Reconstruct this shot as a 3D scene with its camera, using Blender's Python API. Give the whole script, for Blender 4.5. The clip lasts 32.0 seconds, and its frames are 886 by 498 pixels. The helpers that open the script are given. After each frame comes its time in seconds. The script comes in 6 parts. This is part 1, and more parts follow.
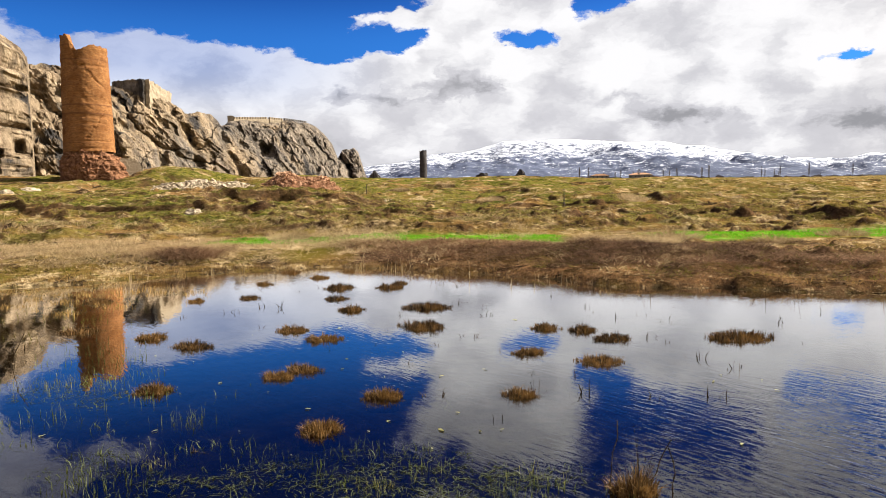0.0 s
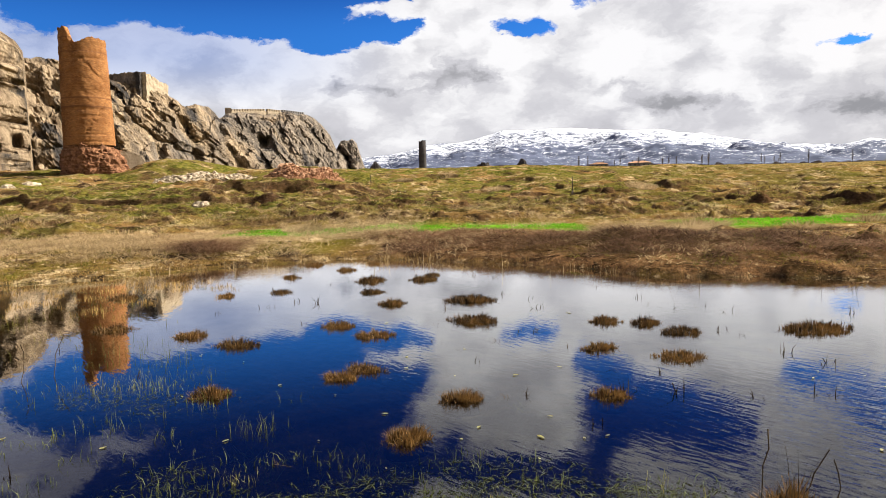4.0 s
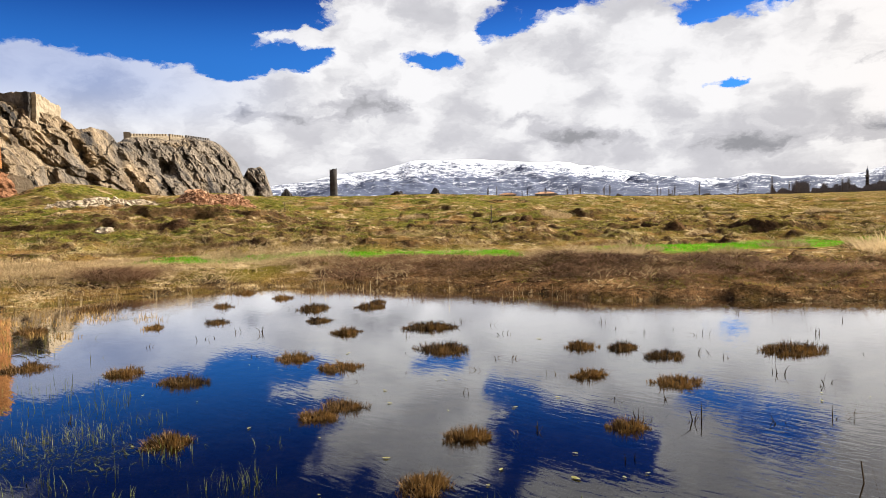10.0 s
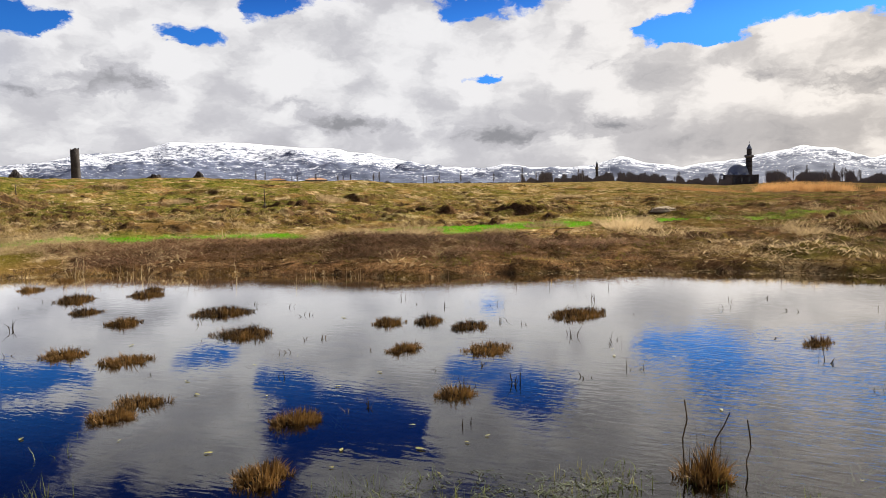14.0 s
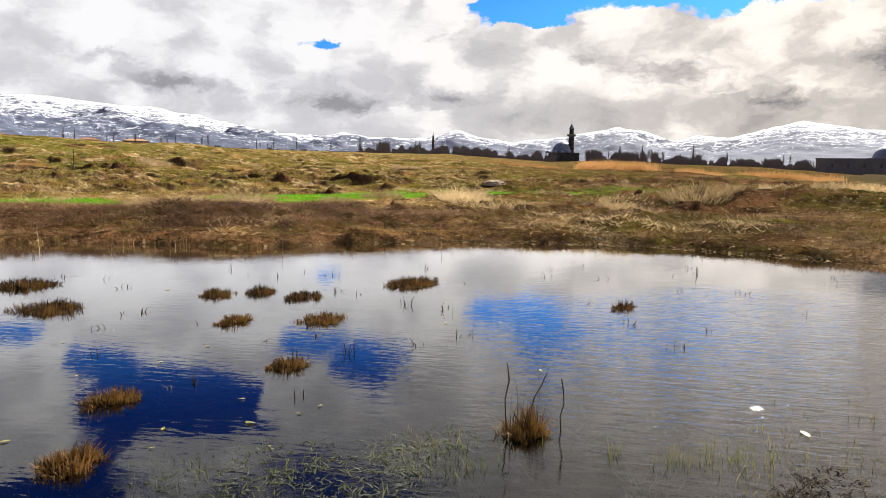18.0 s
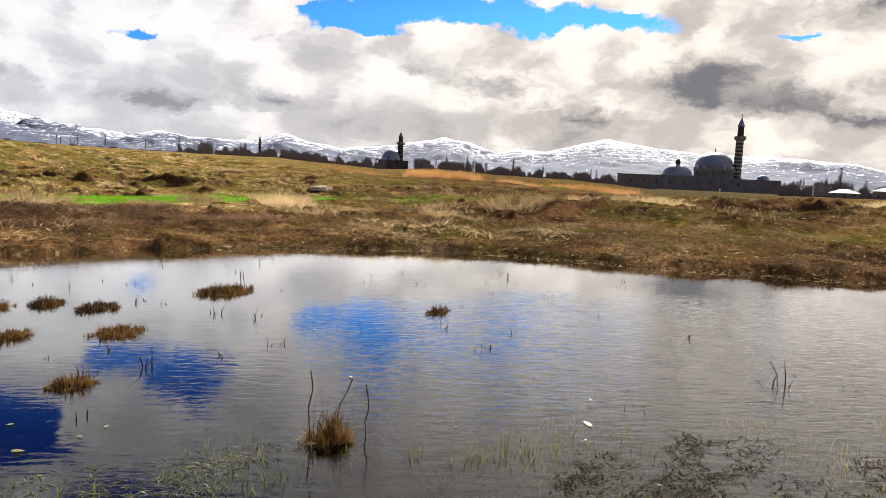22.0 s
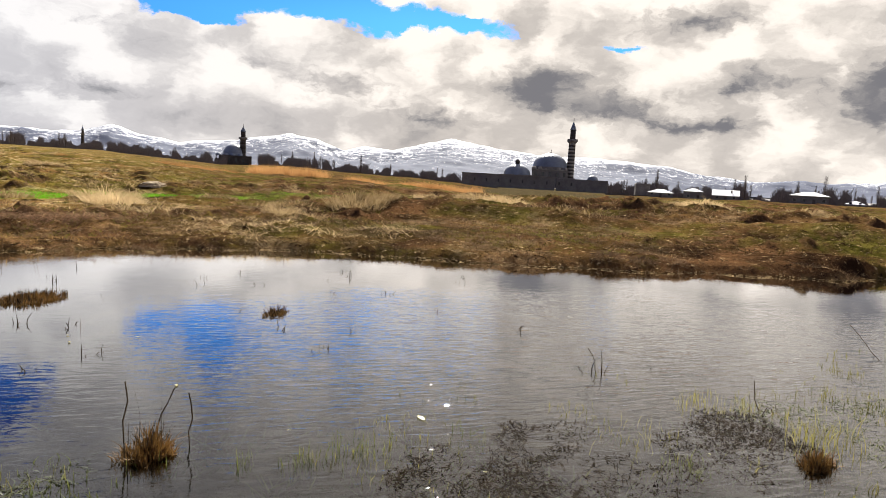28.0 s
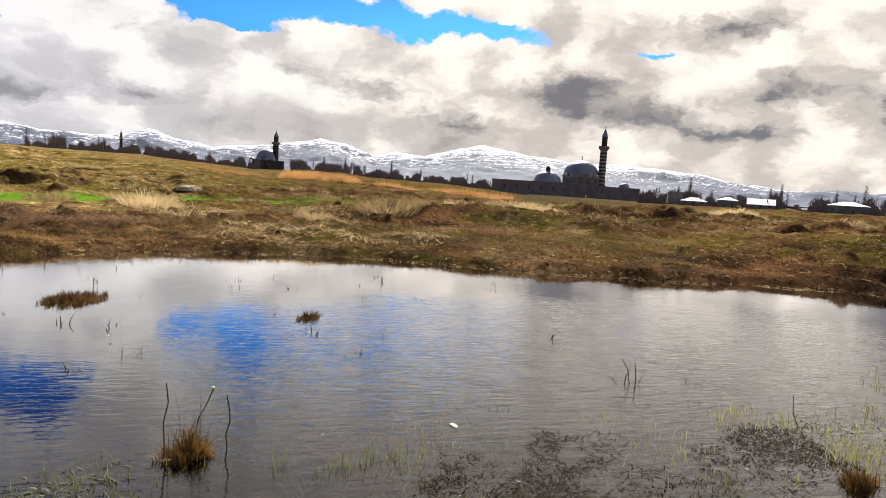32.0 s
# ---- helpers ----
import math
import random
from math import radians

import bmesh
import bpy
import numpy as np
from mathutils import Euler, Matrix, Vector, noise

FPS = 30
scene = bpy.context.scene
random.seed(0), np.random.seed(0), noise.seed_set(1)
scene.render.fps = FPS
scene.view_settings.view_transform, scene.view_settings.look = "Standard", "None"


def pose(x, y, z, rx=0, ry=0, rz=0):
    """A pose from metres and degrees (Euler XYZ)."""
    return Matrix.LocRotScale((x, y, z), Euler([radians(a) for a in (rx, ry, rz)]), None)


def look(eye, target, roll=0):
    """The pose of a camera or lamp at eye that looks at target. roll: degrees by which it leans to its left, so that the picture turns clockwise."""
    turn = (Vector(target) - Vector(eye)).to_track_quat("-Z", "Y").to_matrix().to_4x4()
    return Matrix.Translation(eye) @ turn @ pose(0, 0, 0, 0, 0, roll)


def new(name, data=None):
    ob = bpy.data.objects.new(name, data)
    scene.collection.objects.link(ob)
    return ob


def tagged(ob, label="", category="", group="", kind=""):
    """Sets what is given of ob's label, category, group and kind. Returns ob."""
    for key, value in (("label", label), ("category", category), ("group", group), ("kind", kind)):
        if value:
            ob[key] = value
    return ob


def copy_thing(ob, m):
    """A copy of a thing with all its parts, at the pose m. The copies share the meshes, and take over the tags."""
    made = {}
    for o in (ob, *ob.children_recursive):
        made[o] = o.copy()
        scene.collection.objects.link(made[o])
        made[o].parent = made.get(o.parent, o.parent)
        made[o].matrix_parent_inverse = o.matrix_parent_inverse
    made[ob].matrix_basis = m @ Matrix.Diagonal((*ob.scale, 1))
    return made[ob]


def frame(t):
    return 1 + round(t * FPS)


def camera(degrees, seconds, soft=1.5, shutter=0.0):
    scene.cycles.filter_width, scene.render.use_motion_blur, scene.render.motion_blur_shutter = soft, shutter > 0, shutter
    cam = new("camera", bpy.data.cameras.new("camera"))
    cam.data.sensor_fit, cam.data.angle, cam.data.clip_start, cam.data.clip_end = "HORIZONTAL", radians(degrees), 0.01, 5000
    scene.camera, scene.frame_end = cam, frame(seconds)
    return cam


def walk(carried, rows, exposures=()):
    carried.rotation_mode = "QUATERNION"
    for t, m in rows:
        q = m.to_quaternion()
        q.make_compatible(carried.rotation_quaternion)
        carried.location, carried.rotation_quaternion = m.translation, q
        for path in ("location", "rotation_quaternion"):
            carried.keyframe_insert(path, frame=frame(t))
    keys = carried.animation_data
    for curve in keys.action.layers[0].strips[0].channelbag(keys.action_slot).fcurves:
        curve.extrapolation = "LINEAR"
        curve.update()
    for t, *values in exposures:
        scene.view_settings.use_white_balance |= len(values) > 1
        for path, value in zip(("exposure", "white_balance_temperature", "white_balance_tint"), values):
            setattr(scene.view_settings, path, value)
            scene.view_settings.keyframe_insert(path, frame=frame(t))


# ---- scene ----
cam = camera(67.04, 32.0, soft=0.5)
PATH = [
(0, 0.979, -0.615, 1.779, -4.57, 1.03, 2.88),
    (0.5, 0.892, -0.548, 1.781, -5.52, -0.39, 2.93),
    (1, 0.808, -0.495, 1.775, -5.19, -1.06, 2.66),
    (1.5, 0.715, -0.440, 1.760, -4.67, -0.82, 1.30),
    (2, 0.610, -0.414, 1.755, -5.63, 1.40, -0.02),
    (2.5, 0.521, -0.365, 1.767, -6.61, 1.73, 0.27),
    (3, 0.432, -0.314, 1.761, -6.93, 1.17, 0.93),
    (3.5, 0.351, -0.251, 1.757, -5.96, 1.79, 2.65),
    (5.5, 0.057, -0.036, 1.740, -5.00, 0.91, 2.21),
    (6, 0.000, -0.000, 1.732, -5.07, 2.03, -0.00),
    (6.5, -0.055, 0.048, 1.731, -5.88, 1.54, -0.66),
    (7, -0.112, 0.107, 1.720, -5.40, 1.55, -0.97),
    (7.5, -0.177, 0.172, 1.710, -4.58, 1.80, -0.34),
    (8, -0.214, 0.233, 1.693, -3.65, 2.45, 0.01),
    (8.5, -0.268, 0.290, 1.681, -4.51, 1.87, -0.30),
    (9, -0.311, 0.327, 1.671, -5.13, 1.54, -0.94),
    (9.5, -0.366, 0.367, 1.654, -4.40, 1.14, -2.55),
    (10, -0.433, 0.401, 1.643, -3.09, 1.29, -4.92),
    (10.5, -0.508, 0.443, 1.613, -4.62, 3.43, -7.56),
    (11, -0.555, 0.482, 1.609, -5.01, 3.20, -8.68),
    (11.5, -0.602, 0.549, 1.580, -4.80, 3.41, -10.83),
    (12, -0.652, 0.601, 1.562, -4.93, 3.00, -12.95),
    (12.5, -0.685, 0.657, 1.538, -5.30, 1.96, -15.20),
    (13, -0.720, 0.685, 1.535, -5.88, 1.10, -17.10),
    (13.5, -0.745, 0.706, 1.538, -3.68, 1.29, -20.37),
    (14, -0.771, 0.727, 1.512, -4.62, 0.98, -24.37),
    (14.5, -0.795, 0.738, 1.509, -6.57, -0.00, -26.53),
    (16.5, -0.806, 0.740, 1.510, -7.02, -1.34, -33.78),
    (17, -0.787, 0.733, 1.510, -7.22, -1.33, -34.77),
    (17.5, -0.774, 0.727, 1.510, -7.21, -1.22, -36.53),
    (18, -0.757, 0.716, 1.512, -7.19, -0.92, -38.14),
    (18.5, -0.742, 0.697, 1.512, -7.05, -1.30, -39.78),
    (19, -0.733, 0.691, 1.515, -6.92, -1.46, -41.62),
    (19.5, -0.723, 0.666, 1.516, -6.64, -1.63, -43.67),
    (20, -0.711, 0.652, 1.518, -6.62, -1.85, -45.48),
    (20.5, -0.700, 0.638, 1.521, -6.36, -1.80, -47.50),
    (21, -0.682, 0.632, 1.513, -6.22, -2.06, -49.20),
    (21.5, -0.665, 0.626, 1.514, -6.32, -2.68, -51.04),
    (22, -0.658, 0.612, 1.519, -6.21, -2.65, -52.52),
    (22.5, -0.649, 0.608, 1.516, -6.17, -2.35, -53.58),
    (23, -0.641, 0.603, 1.515, -6.30, -2.49, -54.39),
    (23.5, -0.639, 0.596, 1.517, -6.16, -2.62, -55.39),
    (24, -0.638, 0.589, 1.517, -6.01, -2.60, -56.17),
    (24.5, -0.633, 0.581, 1.518, -6.03, -2.58, -57.05),
    (25, -0.632, 0.574, 1.521, -5.90, -2.43, -58.11),
    (25.5, -0.629, 0.563, 1.524, -5.95, -2.57, -59.14),
    (27.5, -0.606, 0.531, 1.529, -5.81, -3.04, -64.13),
    (28, -0.602, 0.524, 1.529, -5.74, -3.26, -65.43),
    (28.5, -0.612, 0.511, 1.532, -5.74, -3.69, -66.59),
    (29, -0.613, 0.507, 1.536, -5.42, -3.83, -67.48),
    (29.5, -0.606, 0.511, 1.539, -5.17, -3.79, -68.01),
    (30, -0.600, 0.523, 1.539, -5.22, -4.10, -67.88),
    (30.5, -0.612, 0.522, 1.540, -5.24, -4.27, -67.15),
    (31, -0.613, 0.530, 1.539, -5.22, -4.17, -65.93),
    (31.5, -0.624, 0.544, 1.540, -5.26, -4.00, -64.48),
    (32, -0.633, 0.552, 1.540, -5.38, -3.77, -62.88), ]
walk(cam, [(t, pose(x, y, z, 90 + p, r, w)) for t, x, y, z, p, r, w in PATH], exposures=[(0, 1.44), (8, 1.39), (12, 1.35), (14, 1.25), (17, 1.36), (20, 1.42), (32, 1.40)])

# ---- world, sun ----
SUN_AZ, SUN_EL = 68.0, 35.0          # degrees, azimuth clockwise from +y
world = bpy.data.worlds.new("sky")
scene.world = world
world.use_nodes = True
WN, WL = world.node_tree.nodes, world.node_tree.links
WN.clear()


def wnode(kind, **kw):
    n = WN.new(kind)
    for k, v in kw.items():
        n.inputs[k].default_value = v
    return n


def wmath(op, a, b=None, c=None, clamp=False):
    n = WN.new("ShaderNodeMath")
    n.operation = op
    n.use_clamp = clamp
    for i, v in enumerate((a, b, c)):
        if v is None:
            continue
        if isinstance(v, (int, float)):
            n.inputs[i].default_value = v
        else:
            WL.new(v, n.inputs[i])
    return n.outputs[0]


def wstep(v, lo, hi):
    n = WN.new("ShaderNodeMapRange")
    n.interpolation_type = "SMOOTHSTEP"
    WL.new(v, n.inputs[0])
    n.inputs[1].default_value, n.inputs[2].default_value = lo, hi
    return n.outputs[0]


def wnoise(vec, scale, detail, rough, dist=0.0):
    n = wnode("ShaderNodeTexNoise", Scale=scale, Detail=detail, Roughness=rough, Distortion=dist)
    WL.new(vec, n.inputs["Vector"])
    return n.outputs["Fac"]


def wmix(fac, a, b):
    n = WN.new("ShaderNodeMix")
    n.data_type = "RGBA"
    for sock, v in ((n.inputs[0], fac), (n.inputs[6], a), (n.inputs[7], b)):
        if isinstance(v, tuple):
            sock.default_value = v
        elif isinstance(v, float):
            sock.default_value = v
        else:
            WL.new(v, sock)
    return n.outputs[2]


coord = WN.new("ShaderNodeTexCoord").outputs["Generated"]
xyz = WN.new("ShaderNodeSeparateXYZ")
WL.new(coord, xyz.inputs[0])
sky_az = wmath("MULTIPLY", wmath("ARCTAN2", xyz.outputs[0], xyz.outputs[1]), 57.2958)
sky_el = wmath("MULTIPLY", wmath("ARCSINE", xyz.outputs[2]), 57.2958)
flat = WN.new("ShaderNodeCombineXYZ")
WL.new(sky_az, flat.inputs[0])
WL.new(wmath("MULTIPLY", sky_el, 1.7), flat.inputs[1])
sky_uv = flat.outputs[0]
# billowing edges: the directions are stirred before the large cloud forms are laid
stir = WN.new("ShaderNodeTexNoise")
stir.inputs["Scale"].default_value, stir.inputs["Detail"].default_value, stir.inputs["Roughness"].default_value = 0.28, 5.0, 0.62
WL.new(sky_uv, stir.inputs["Vector"])
sub = WN.new("ShaderNodeVectorMath")
sub.operation = "SUBTRACT"
WL.new(stir.outputs["Color"], sub.inputs[0])
sub.inputs[1].default_value = (0.5, 0.5, 0.5)
mad = WN.new("ShaderNodeVectorMath")
mad.operation = "MULTIPLY_ADD"
WL.new(sub.outputs[0], mad.inputs[0])
mad.inputs[1].default_value = (5.2, 4.6, 0.0)
WL.new(sky_uv, mad.inputs[2])
stirred = mad.outputs[0]


def blobs(rows):
    """The sum of soft ellipses (azimuth, elevation, half widths, weight) on the sky."""
    total = None
    for az, el, ra, re, w in rows:
        a = WN.new("ShaderNodeVectorMath")
        a.operation = "MULTIPLY_ADD"
        WL.new(stirred, a.inputs[0])
        a.inputs[1].default_value = (1 / ra, 1 / (1.7 * re), 0)
        a.inputs[2].default_value = (-az / ra, -el / re, 0)
        d = WN.new("ShaderNodeVectorMath")
        d.operation = "DOT_PRODUCT"
        WL.new(a.outputs[0], d.inputs[0])
        WL.new(a.outputs[0], d.inputs[1])
        g = wmath("EXPONENT", wmath("MULTIPLY", d.outputs["Value"], -0.9))
        total = wmath("MULTIPLY", g, w) if total is None else wmath("MULTIPLY_ADD", g, w, total)
    return total


GAPS = [(20, 20.5, 5, 2.2, 0.8), (-30, 15, 10, 2.8, 1.2), (-16, 14.6, 9, 2.4, 1.0), (-12, 11.3, 2.6, 1.0, 0.9), (-7, 12.6, 3, 1.1, 0.9), (-15, 18, 9, 4, 1.3),
        (4, 12.4, 3.8, 0.9, 1.1), (12.5, 18.8, 4, 2.6, 1.3), (10, 15, 2.5, 1.2, 0.9), (19, 18.6, 5, 2.8, 1.1), (26, 15, 3, 1.2, 1.0),
        (28.6, 9.8, 1.9, 0.55, 1.1), (32.5, 17, 4, 2.4, 1.3), (46.5, 15.5, 3.4, 2.6, 0.8), (43.5, 12.3, 4.5, 1.1, 1.1), (55, 13.5, 7, 1.6, 1.2),
        (67, 12.8, 8, 1.0, 1.0), (80, 11.4, 3, 0.45, 0.7), (-22, 22.5, 14, 3.0, 1.2), (2, 24, 9, 1.6, 0.7)]
BANKS = [(3.6, 17.8, 3.0, 1.8, 1.0), (-0.3, 11.5, 4, 1.1, 0.9), (-9, 14.4, 4, 0.7, 0.5), (25.5, 18.8, 3, 1.8, 1.1), (39.5, 18.8, 3, 2.2, 0.9),
         (18, 13.6, 5, 1.0, 0.7), (36, 13.4, 4, 1.2, 0.8), (-21, 10.3, 9, 1.3, 0.5), (78, 16, 10, 3, 0.8), (17.5, 22.5, 4, 2, 0.8), (-2, 29, 12, 3.0, 1.0), (60, 23, 22, 6, 0.5)]
SHADES = [(-11.4, 8.5, 1.7, 0.8, 0.8), (-7.6, 8.0, 2.0, 0.45, 0.7), (-1.5, 9.0, 3.8, 1.1, 1.0), (12, 7.7, 1.9, 0.6, 0.6),
          (15.2, 6.1, 3.2, 0.8, 0.8), (20.5, 5.9, 3, 0.6, 0.5), (29.8, 5.0, 3.2, 1.1, 0.9), (38, 5.4, 3, 1.0, 0.7),
          (49.6, 8.7, 1.8, 0.5, 0.6), (56.5, 7.3, 4.5, 1.1, 0.7), (64.5, 5.3, 5, 0.9, 0.6), (74, 8.2, 4.5, 1.6, 1.0)]
SHADES_SOUTH = [(79, 6.8, 4, 1.0, 0.9), (86, 5.4, 5, 0.7, 0.9), (98.5, 8.2, 3.2, 2.4, 1.1), (85, 13.4, 5, 1.1, 0.7),
                (90, 8.6, 4, 1.4, 0.7), (37, 10, 6, 0.9, 0.35), (108, 14, 10, 2, 0.5), (62, 18, 6, 1.2, 0.3)]
wisps = wnoise(stirred, 0.16, 7.0, 0.62)
cover = wmath("ADD", wmath("SUBTRACT", blobs(BANKS), blobs(GAPS)), wmath("MULTIPLY_ADD", wisps, 2.0, -0.45))
# overhead the cloud breaks up
cover = wmath("SUBTRACT", cover, wmath("MULTIPLY", wstep(sky_el, 19.0, 29.0), wmath("MULTIPLY_ADD", wstep(sky_az, 30.0, 50.0), -0.55, 0.85)))
veil = wmath("MULTIPLY", wstep(sky_az, -4.0, -24.0), wstep(sky_el, 5.5, 11.0))
cloud = wmath("MULTIPLY", wstep(cover, -0.17, 0.11), wmath("MULTIPLY_ADD", veil, -0.48, 1.0))
# the billows: lit on the side towards the sun, grey below and towards the horizon
shift = WN.new("ShaderNodeVectorMath")
shift.operation = "ADD"
WL.new(stirred, shift.inputs[0])
shift.inputs[1].default_value = (0.5, 1.1, 0)
billow, lit = wnoise(stirred, 0.20, 5.0, 0.52), wnoise(shift.outputs[0], 0.20, 5.0, 0.52)
puff = wmath("MULTIPLY", wmath("SUBTRACT", lit, billow), 1.1)
warm_side = wstep(sky_az, 40.0, 85.0)
low_grey = wmath("MULTIPLY", wstep(sky_el, 10.5, 3.0), wmath("MULTIPLY_ADD", warm_side, -0.16, 0.20))
high_grey = wmath("MULTIPLY", wmath("MULTIPLY", wstep(sky_el, 13.0, 19.0), wstep(sky_az, 58.0, 35.0)), 0.20)
south = wmath("MULTIPLY", wmath("MULTIPLY", wstep(sky_az, 30.0, 95.0), wstep(sky_el, 12.0, 9.0)), 0.10)
shade = wmath("ADD", blobs(SHADES), blobs(SHADES_SOUTH))
crisp = wnoise(stirred, 0.55, 5.0, 0.6)
shade = wstep(wmath("MULTIPLY_ADD", crisp, 1.1, wmath("ADD", shade, -0.55)), 0.12, 1.05)
shade = wmath("ADD", wmath("MULTIPLY", shade, 0.72), wmath("MULTIPLY_ADD", billow, 1.9, -0.82))
for extra_grey in (puff, low_grey, high_grey, south):
    shade = wmath("ADD", shade, extra_grey)
shade = wmath("ADD", shade, 0.0, clamp=True)
warm = wstep(sky_az, 20.0, 70.0)
bright = wmix(warm, (0.565, 0.56, 0.57, 1), (0.65, 0.595, 0.54, 1))
cloud_col = wmix(wstep(shade, 0.0, 0.45), bright, wmix(warm, (0.375, 0.372, 0.395, 1), (0.365, 0.335, 0.308, 1)))
cloud_col = wmix(wstep(shade, 0.40, 1.0), cloud_col, wmix(warm, (0.20, 0.20, 0.215, 1), (0.125, 0.122, 0.132, 1)))
nishita = WN.new("ShaderNodeTexSky")
nishita.sky_type, nishita.sun_disc = "NISHITA", False
nishita.sun_elevation, nishita.sun_rotation = radians(SUN_EL), radians(SUN_AZ)
nishita.ozone_density = 3.0
tint = WN.new("ShaderNodeMix")
tint.data_type, tint.blend_type = "RGBA", "MULTIPLY"
tint.inputs[0].default_value = 1.0
WL.new(nishita.outputs[0], tint.inputs[6])
WL.new(wmix(wstep(sky_el, 12.0, 20.0), (0.14, 0.54, 1.22, 1), (0.04, 0.15, 0.56, 1)), tint.inputs[7])
air = WN.new("ShaderNodeBackground")
WL.new(tint.outputs[2], air.inputs[0])
air.inputs[1].default_value = 0.0435
vapour = WN.new("ShaderNodeBackground")
WL.new(cloud_col, vapour.inputs[0])
vapour.inputs[1].default_value = 0.65
mixed = WN.new("ShaderNodeMixShader")
WL.new(cloud, mixed.inputs[0])
WL.new(air.outputs[0], mixed.inputs[1])
WL.new(vapour.outputs[0], mixed.inputs[2])
WL.new(mixed.outputs[0], WN.new("ShaderNodeOutputWorld").inputs[0])

sun = new("sun", bpy.data.lights.new("sun", "SUN"))
sun.data.energy, sun.data.angle, sun.data.color = 5.0, radians(0.6), (1.0, 0.95, 0.86)
_a, _e = radians(SUN_AZ), radians(SUN_EL)
sun.matrix_world = look((math.sin(_a) * math.cos(_e) * 50, math.cos(_a) * math.cos(_e) * 50, math.sin(_e) * 50), (0, 0, 0))


# ---- materials ----
def material(name, low, high, scale=2.0, rough=0.9, bump=0.3, fine=12.0, bump_scale=None, spread=0.5, spec=0.04, metal=0.0, coord_kind="Object", extra=None, extra_scale=0.3, extra_at=(0.5, 0.62), island=0.0, thin=0.0):
    """Two scales of mottling between two colours, with relief; extra: a third colour in large patches; thin: the share of light that blades let through."""
    m = bpy.data.materials.new(name)
    m.use_nodes = True
    N, L = m.node_tree.nodes, m.node_tree.links
    b = N["Principled BSDF"]
    b.inputs["Roughness"].default_value = rough
    b.inputs["Specular IOR Level"].default_value = spec
    b.inputs["Metallic"].default_value = metal
    co = N.new("ShaderNodeTexCoord").outputs[coord_kind]
    big, small = N.new("ShaderNodeTexNoise"), N.new("ShaderNodeTexNoise")
    for n, s, d in ((big, scale, 4), (small, scale * fine, 5)):
        n.inputs["Scale"].default_value, n.inputs["Detail"].default_value, n.inputs["Roughness"].default_value = s, d, 0.6
        L.new(co, n.inputs["Vector"])
    add = N.new("ShaderNodeMath")
    add.operation = "MULTIPLY_ADD"
    L.new(small.outputs["Fac"], add.inputs[0])
    add.inputs[1].default_value = 0.6
    L.new(big.outputs["Fac"], add.inputs[2])
    fac = add.outputs[0]
    if island:
        geo = N.new("ShaderNodeNewGeometry")
        info = N.new("ShaderNodeObjectInfo")
        for s in (geo.outputs["Random Per Island"], info.outputs["Random"]):
            a2 = N.new("ShaderNodeMath")
            a2.operation = "MULTIPLY_ADD"
            L.new(s, a2.inputs[0])
            a2.inputs[1].default_value = island
            L.new(fac, a2.inputs[2])
            fac = a2.outputs[0]
    mr = N.new("ShaderNodeMapRange")
    L.new(fac, mr.inputs[0])
    mid = 0.8 + island
    mr.inputs[1].default_value, mr.inputs[2].default_value = mid - spread * 0.6, mid + spread * 0.6
    mix = N.new("ShaderNodeMix")
    mix.data_type = "RGBA"
    L.new(mr.outputs[0], mix.inputs[0])
    mix.inputs[6].default_value, mix.inputs[7].default_value = (*low, 1), (*high, 1)
    col = mix.outputs[2]
    if extra:
        pat = N.new("ShaderNodeTexNoise")
        pat.inputs["Scale"].default_value, pat.inputs["Detail"].default_value = extra_scale, 5
        pat.inputs["Roughness"].default_value = 0.62
        L.new(co, pat.inputs["Vector"])
        mr2 = N.new("ShaderNodeMapRange")
        L.new(pat.outputs["Fac"], mr2.inputs[0])
        mr2.inputs[1].default_value, mr2.inputs[2].default_value = extra_at
        mix2 = N.new("ShaderNodeMix")
        mix2.data_type = "RGBA"
        L.new(mr2.outputs[0], mix2.inputs[0])
        L.new(col, mix2.inputs[6])
        mix2.inputs[7].default_value = (*extra, 1)
        col = mix2.outputs[2]
    L.new(col, b.inputs["Base Color"])
    if bump:
        bp = N.new("ShaderNodeBump")
        bp.inputs["Strength"].default_value = bump
        bp.inputs["Distance"].default_value = bump_scale or 0.25 / scale
        L.new(fac, bp.inputs["Height"])
        L.new(bp.outputs[0], b.inputs["Normal"])
    if thin:
        through_light, blend = N.new("ShaderNodeBsdfTranslucent"), N.new("ShaderNodeMixShader")
        L.new(col, through_light.inputs["Color"])
        blend.inputs[0].default_value = thin
        L.new(b.outputs[0], blend.inputs[1])
        L.new(through_light.outputs[0], blend.inputs[2])
        L.new(blend.outputs[0], N["Material Output"].inputs[0])
    return m


M = {}
M["fort"] = material("fort_masonry", (0.20, 0.155, 0.105), (0.38, 0.305, 0.21), 0.4, 0.95, 0.5, 8)
M["pale_stone"] = material("pale_stone", (0.20, 0.155, 0.10), (0.58, 0.47, 0.33), 1.2, 0.9, 0.5, 8, island=0.25)
M["red_brick"] = material("broken_red_brick", (0.16, 0.075, 0.04), (0.58, 0.34, 0.20), 1.2, 0.95, 0.5, 8, island=0.3)
M["rubble_core"] = material("rubble_core", (0.07, 0.030, 0.018), (0.38, 0.185, 0.095), 1.4, 0.95, 0.9, 7, 0.4)
M["dark_stone"] = material("dark_stone", (0.030, 0.026, 0.025), (0.085, 0.075, 0.070), 0.5, 0.9, 0.5, 8)
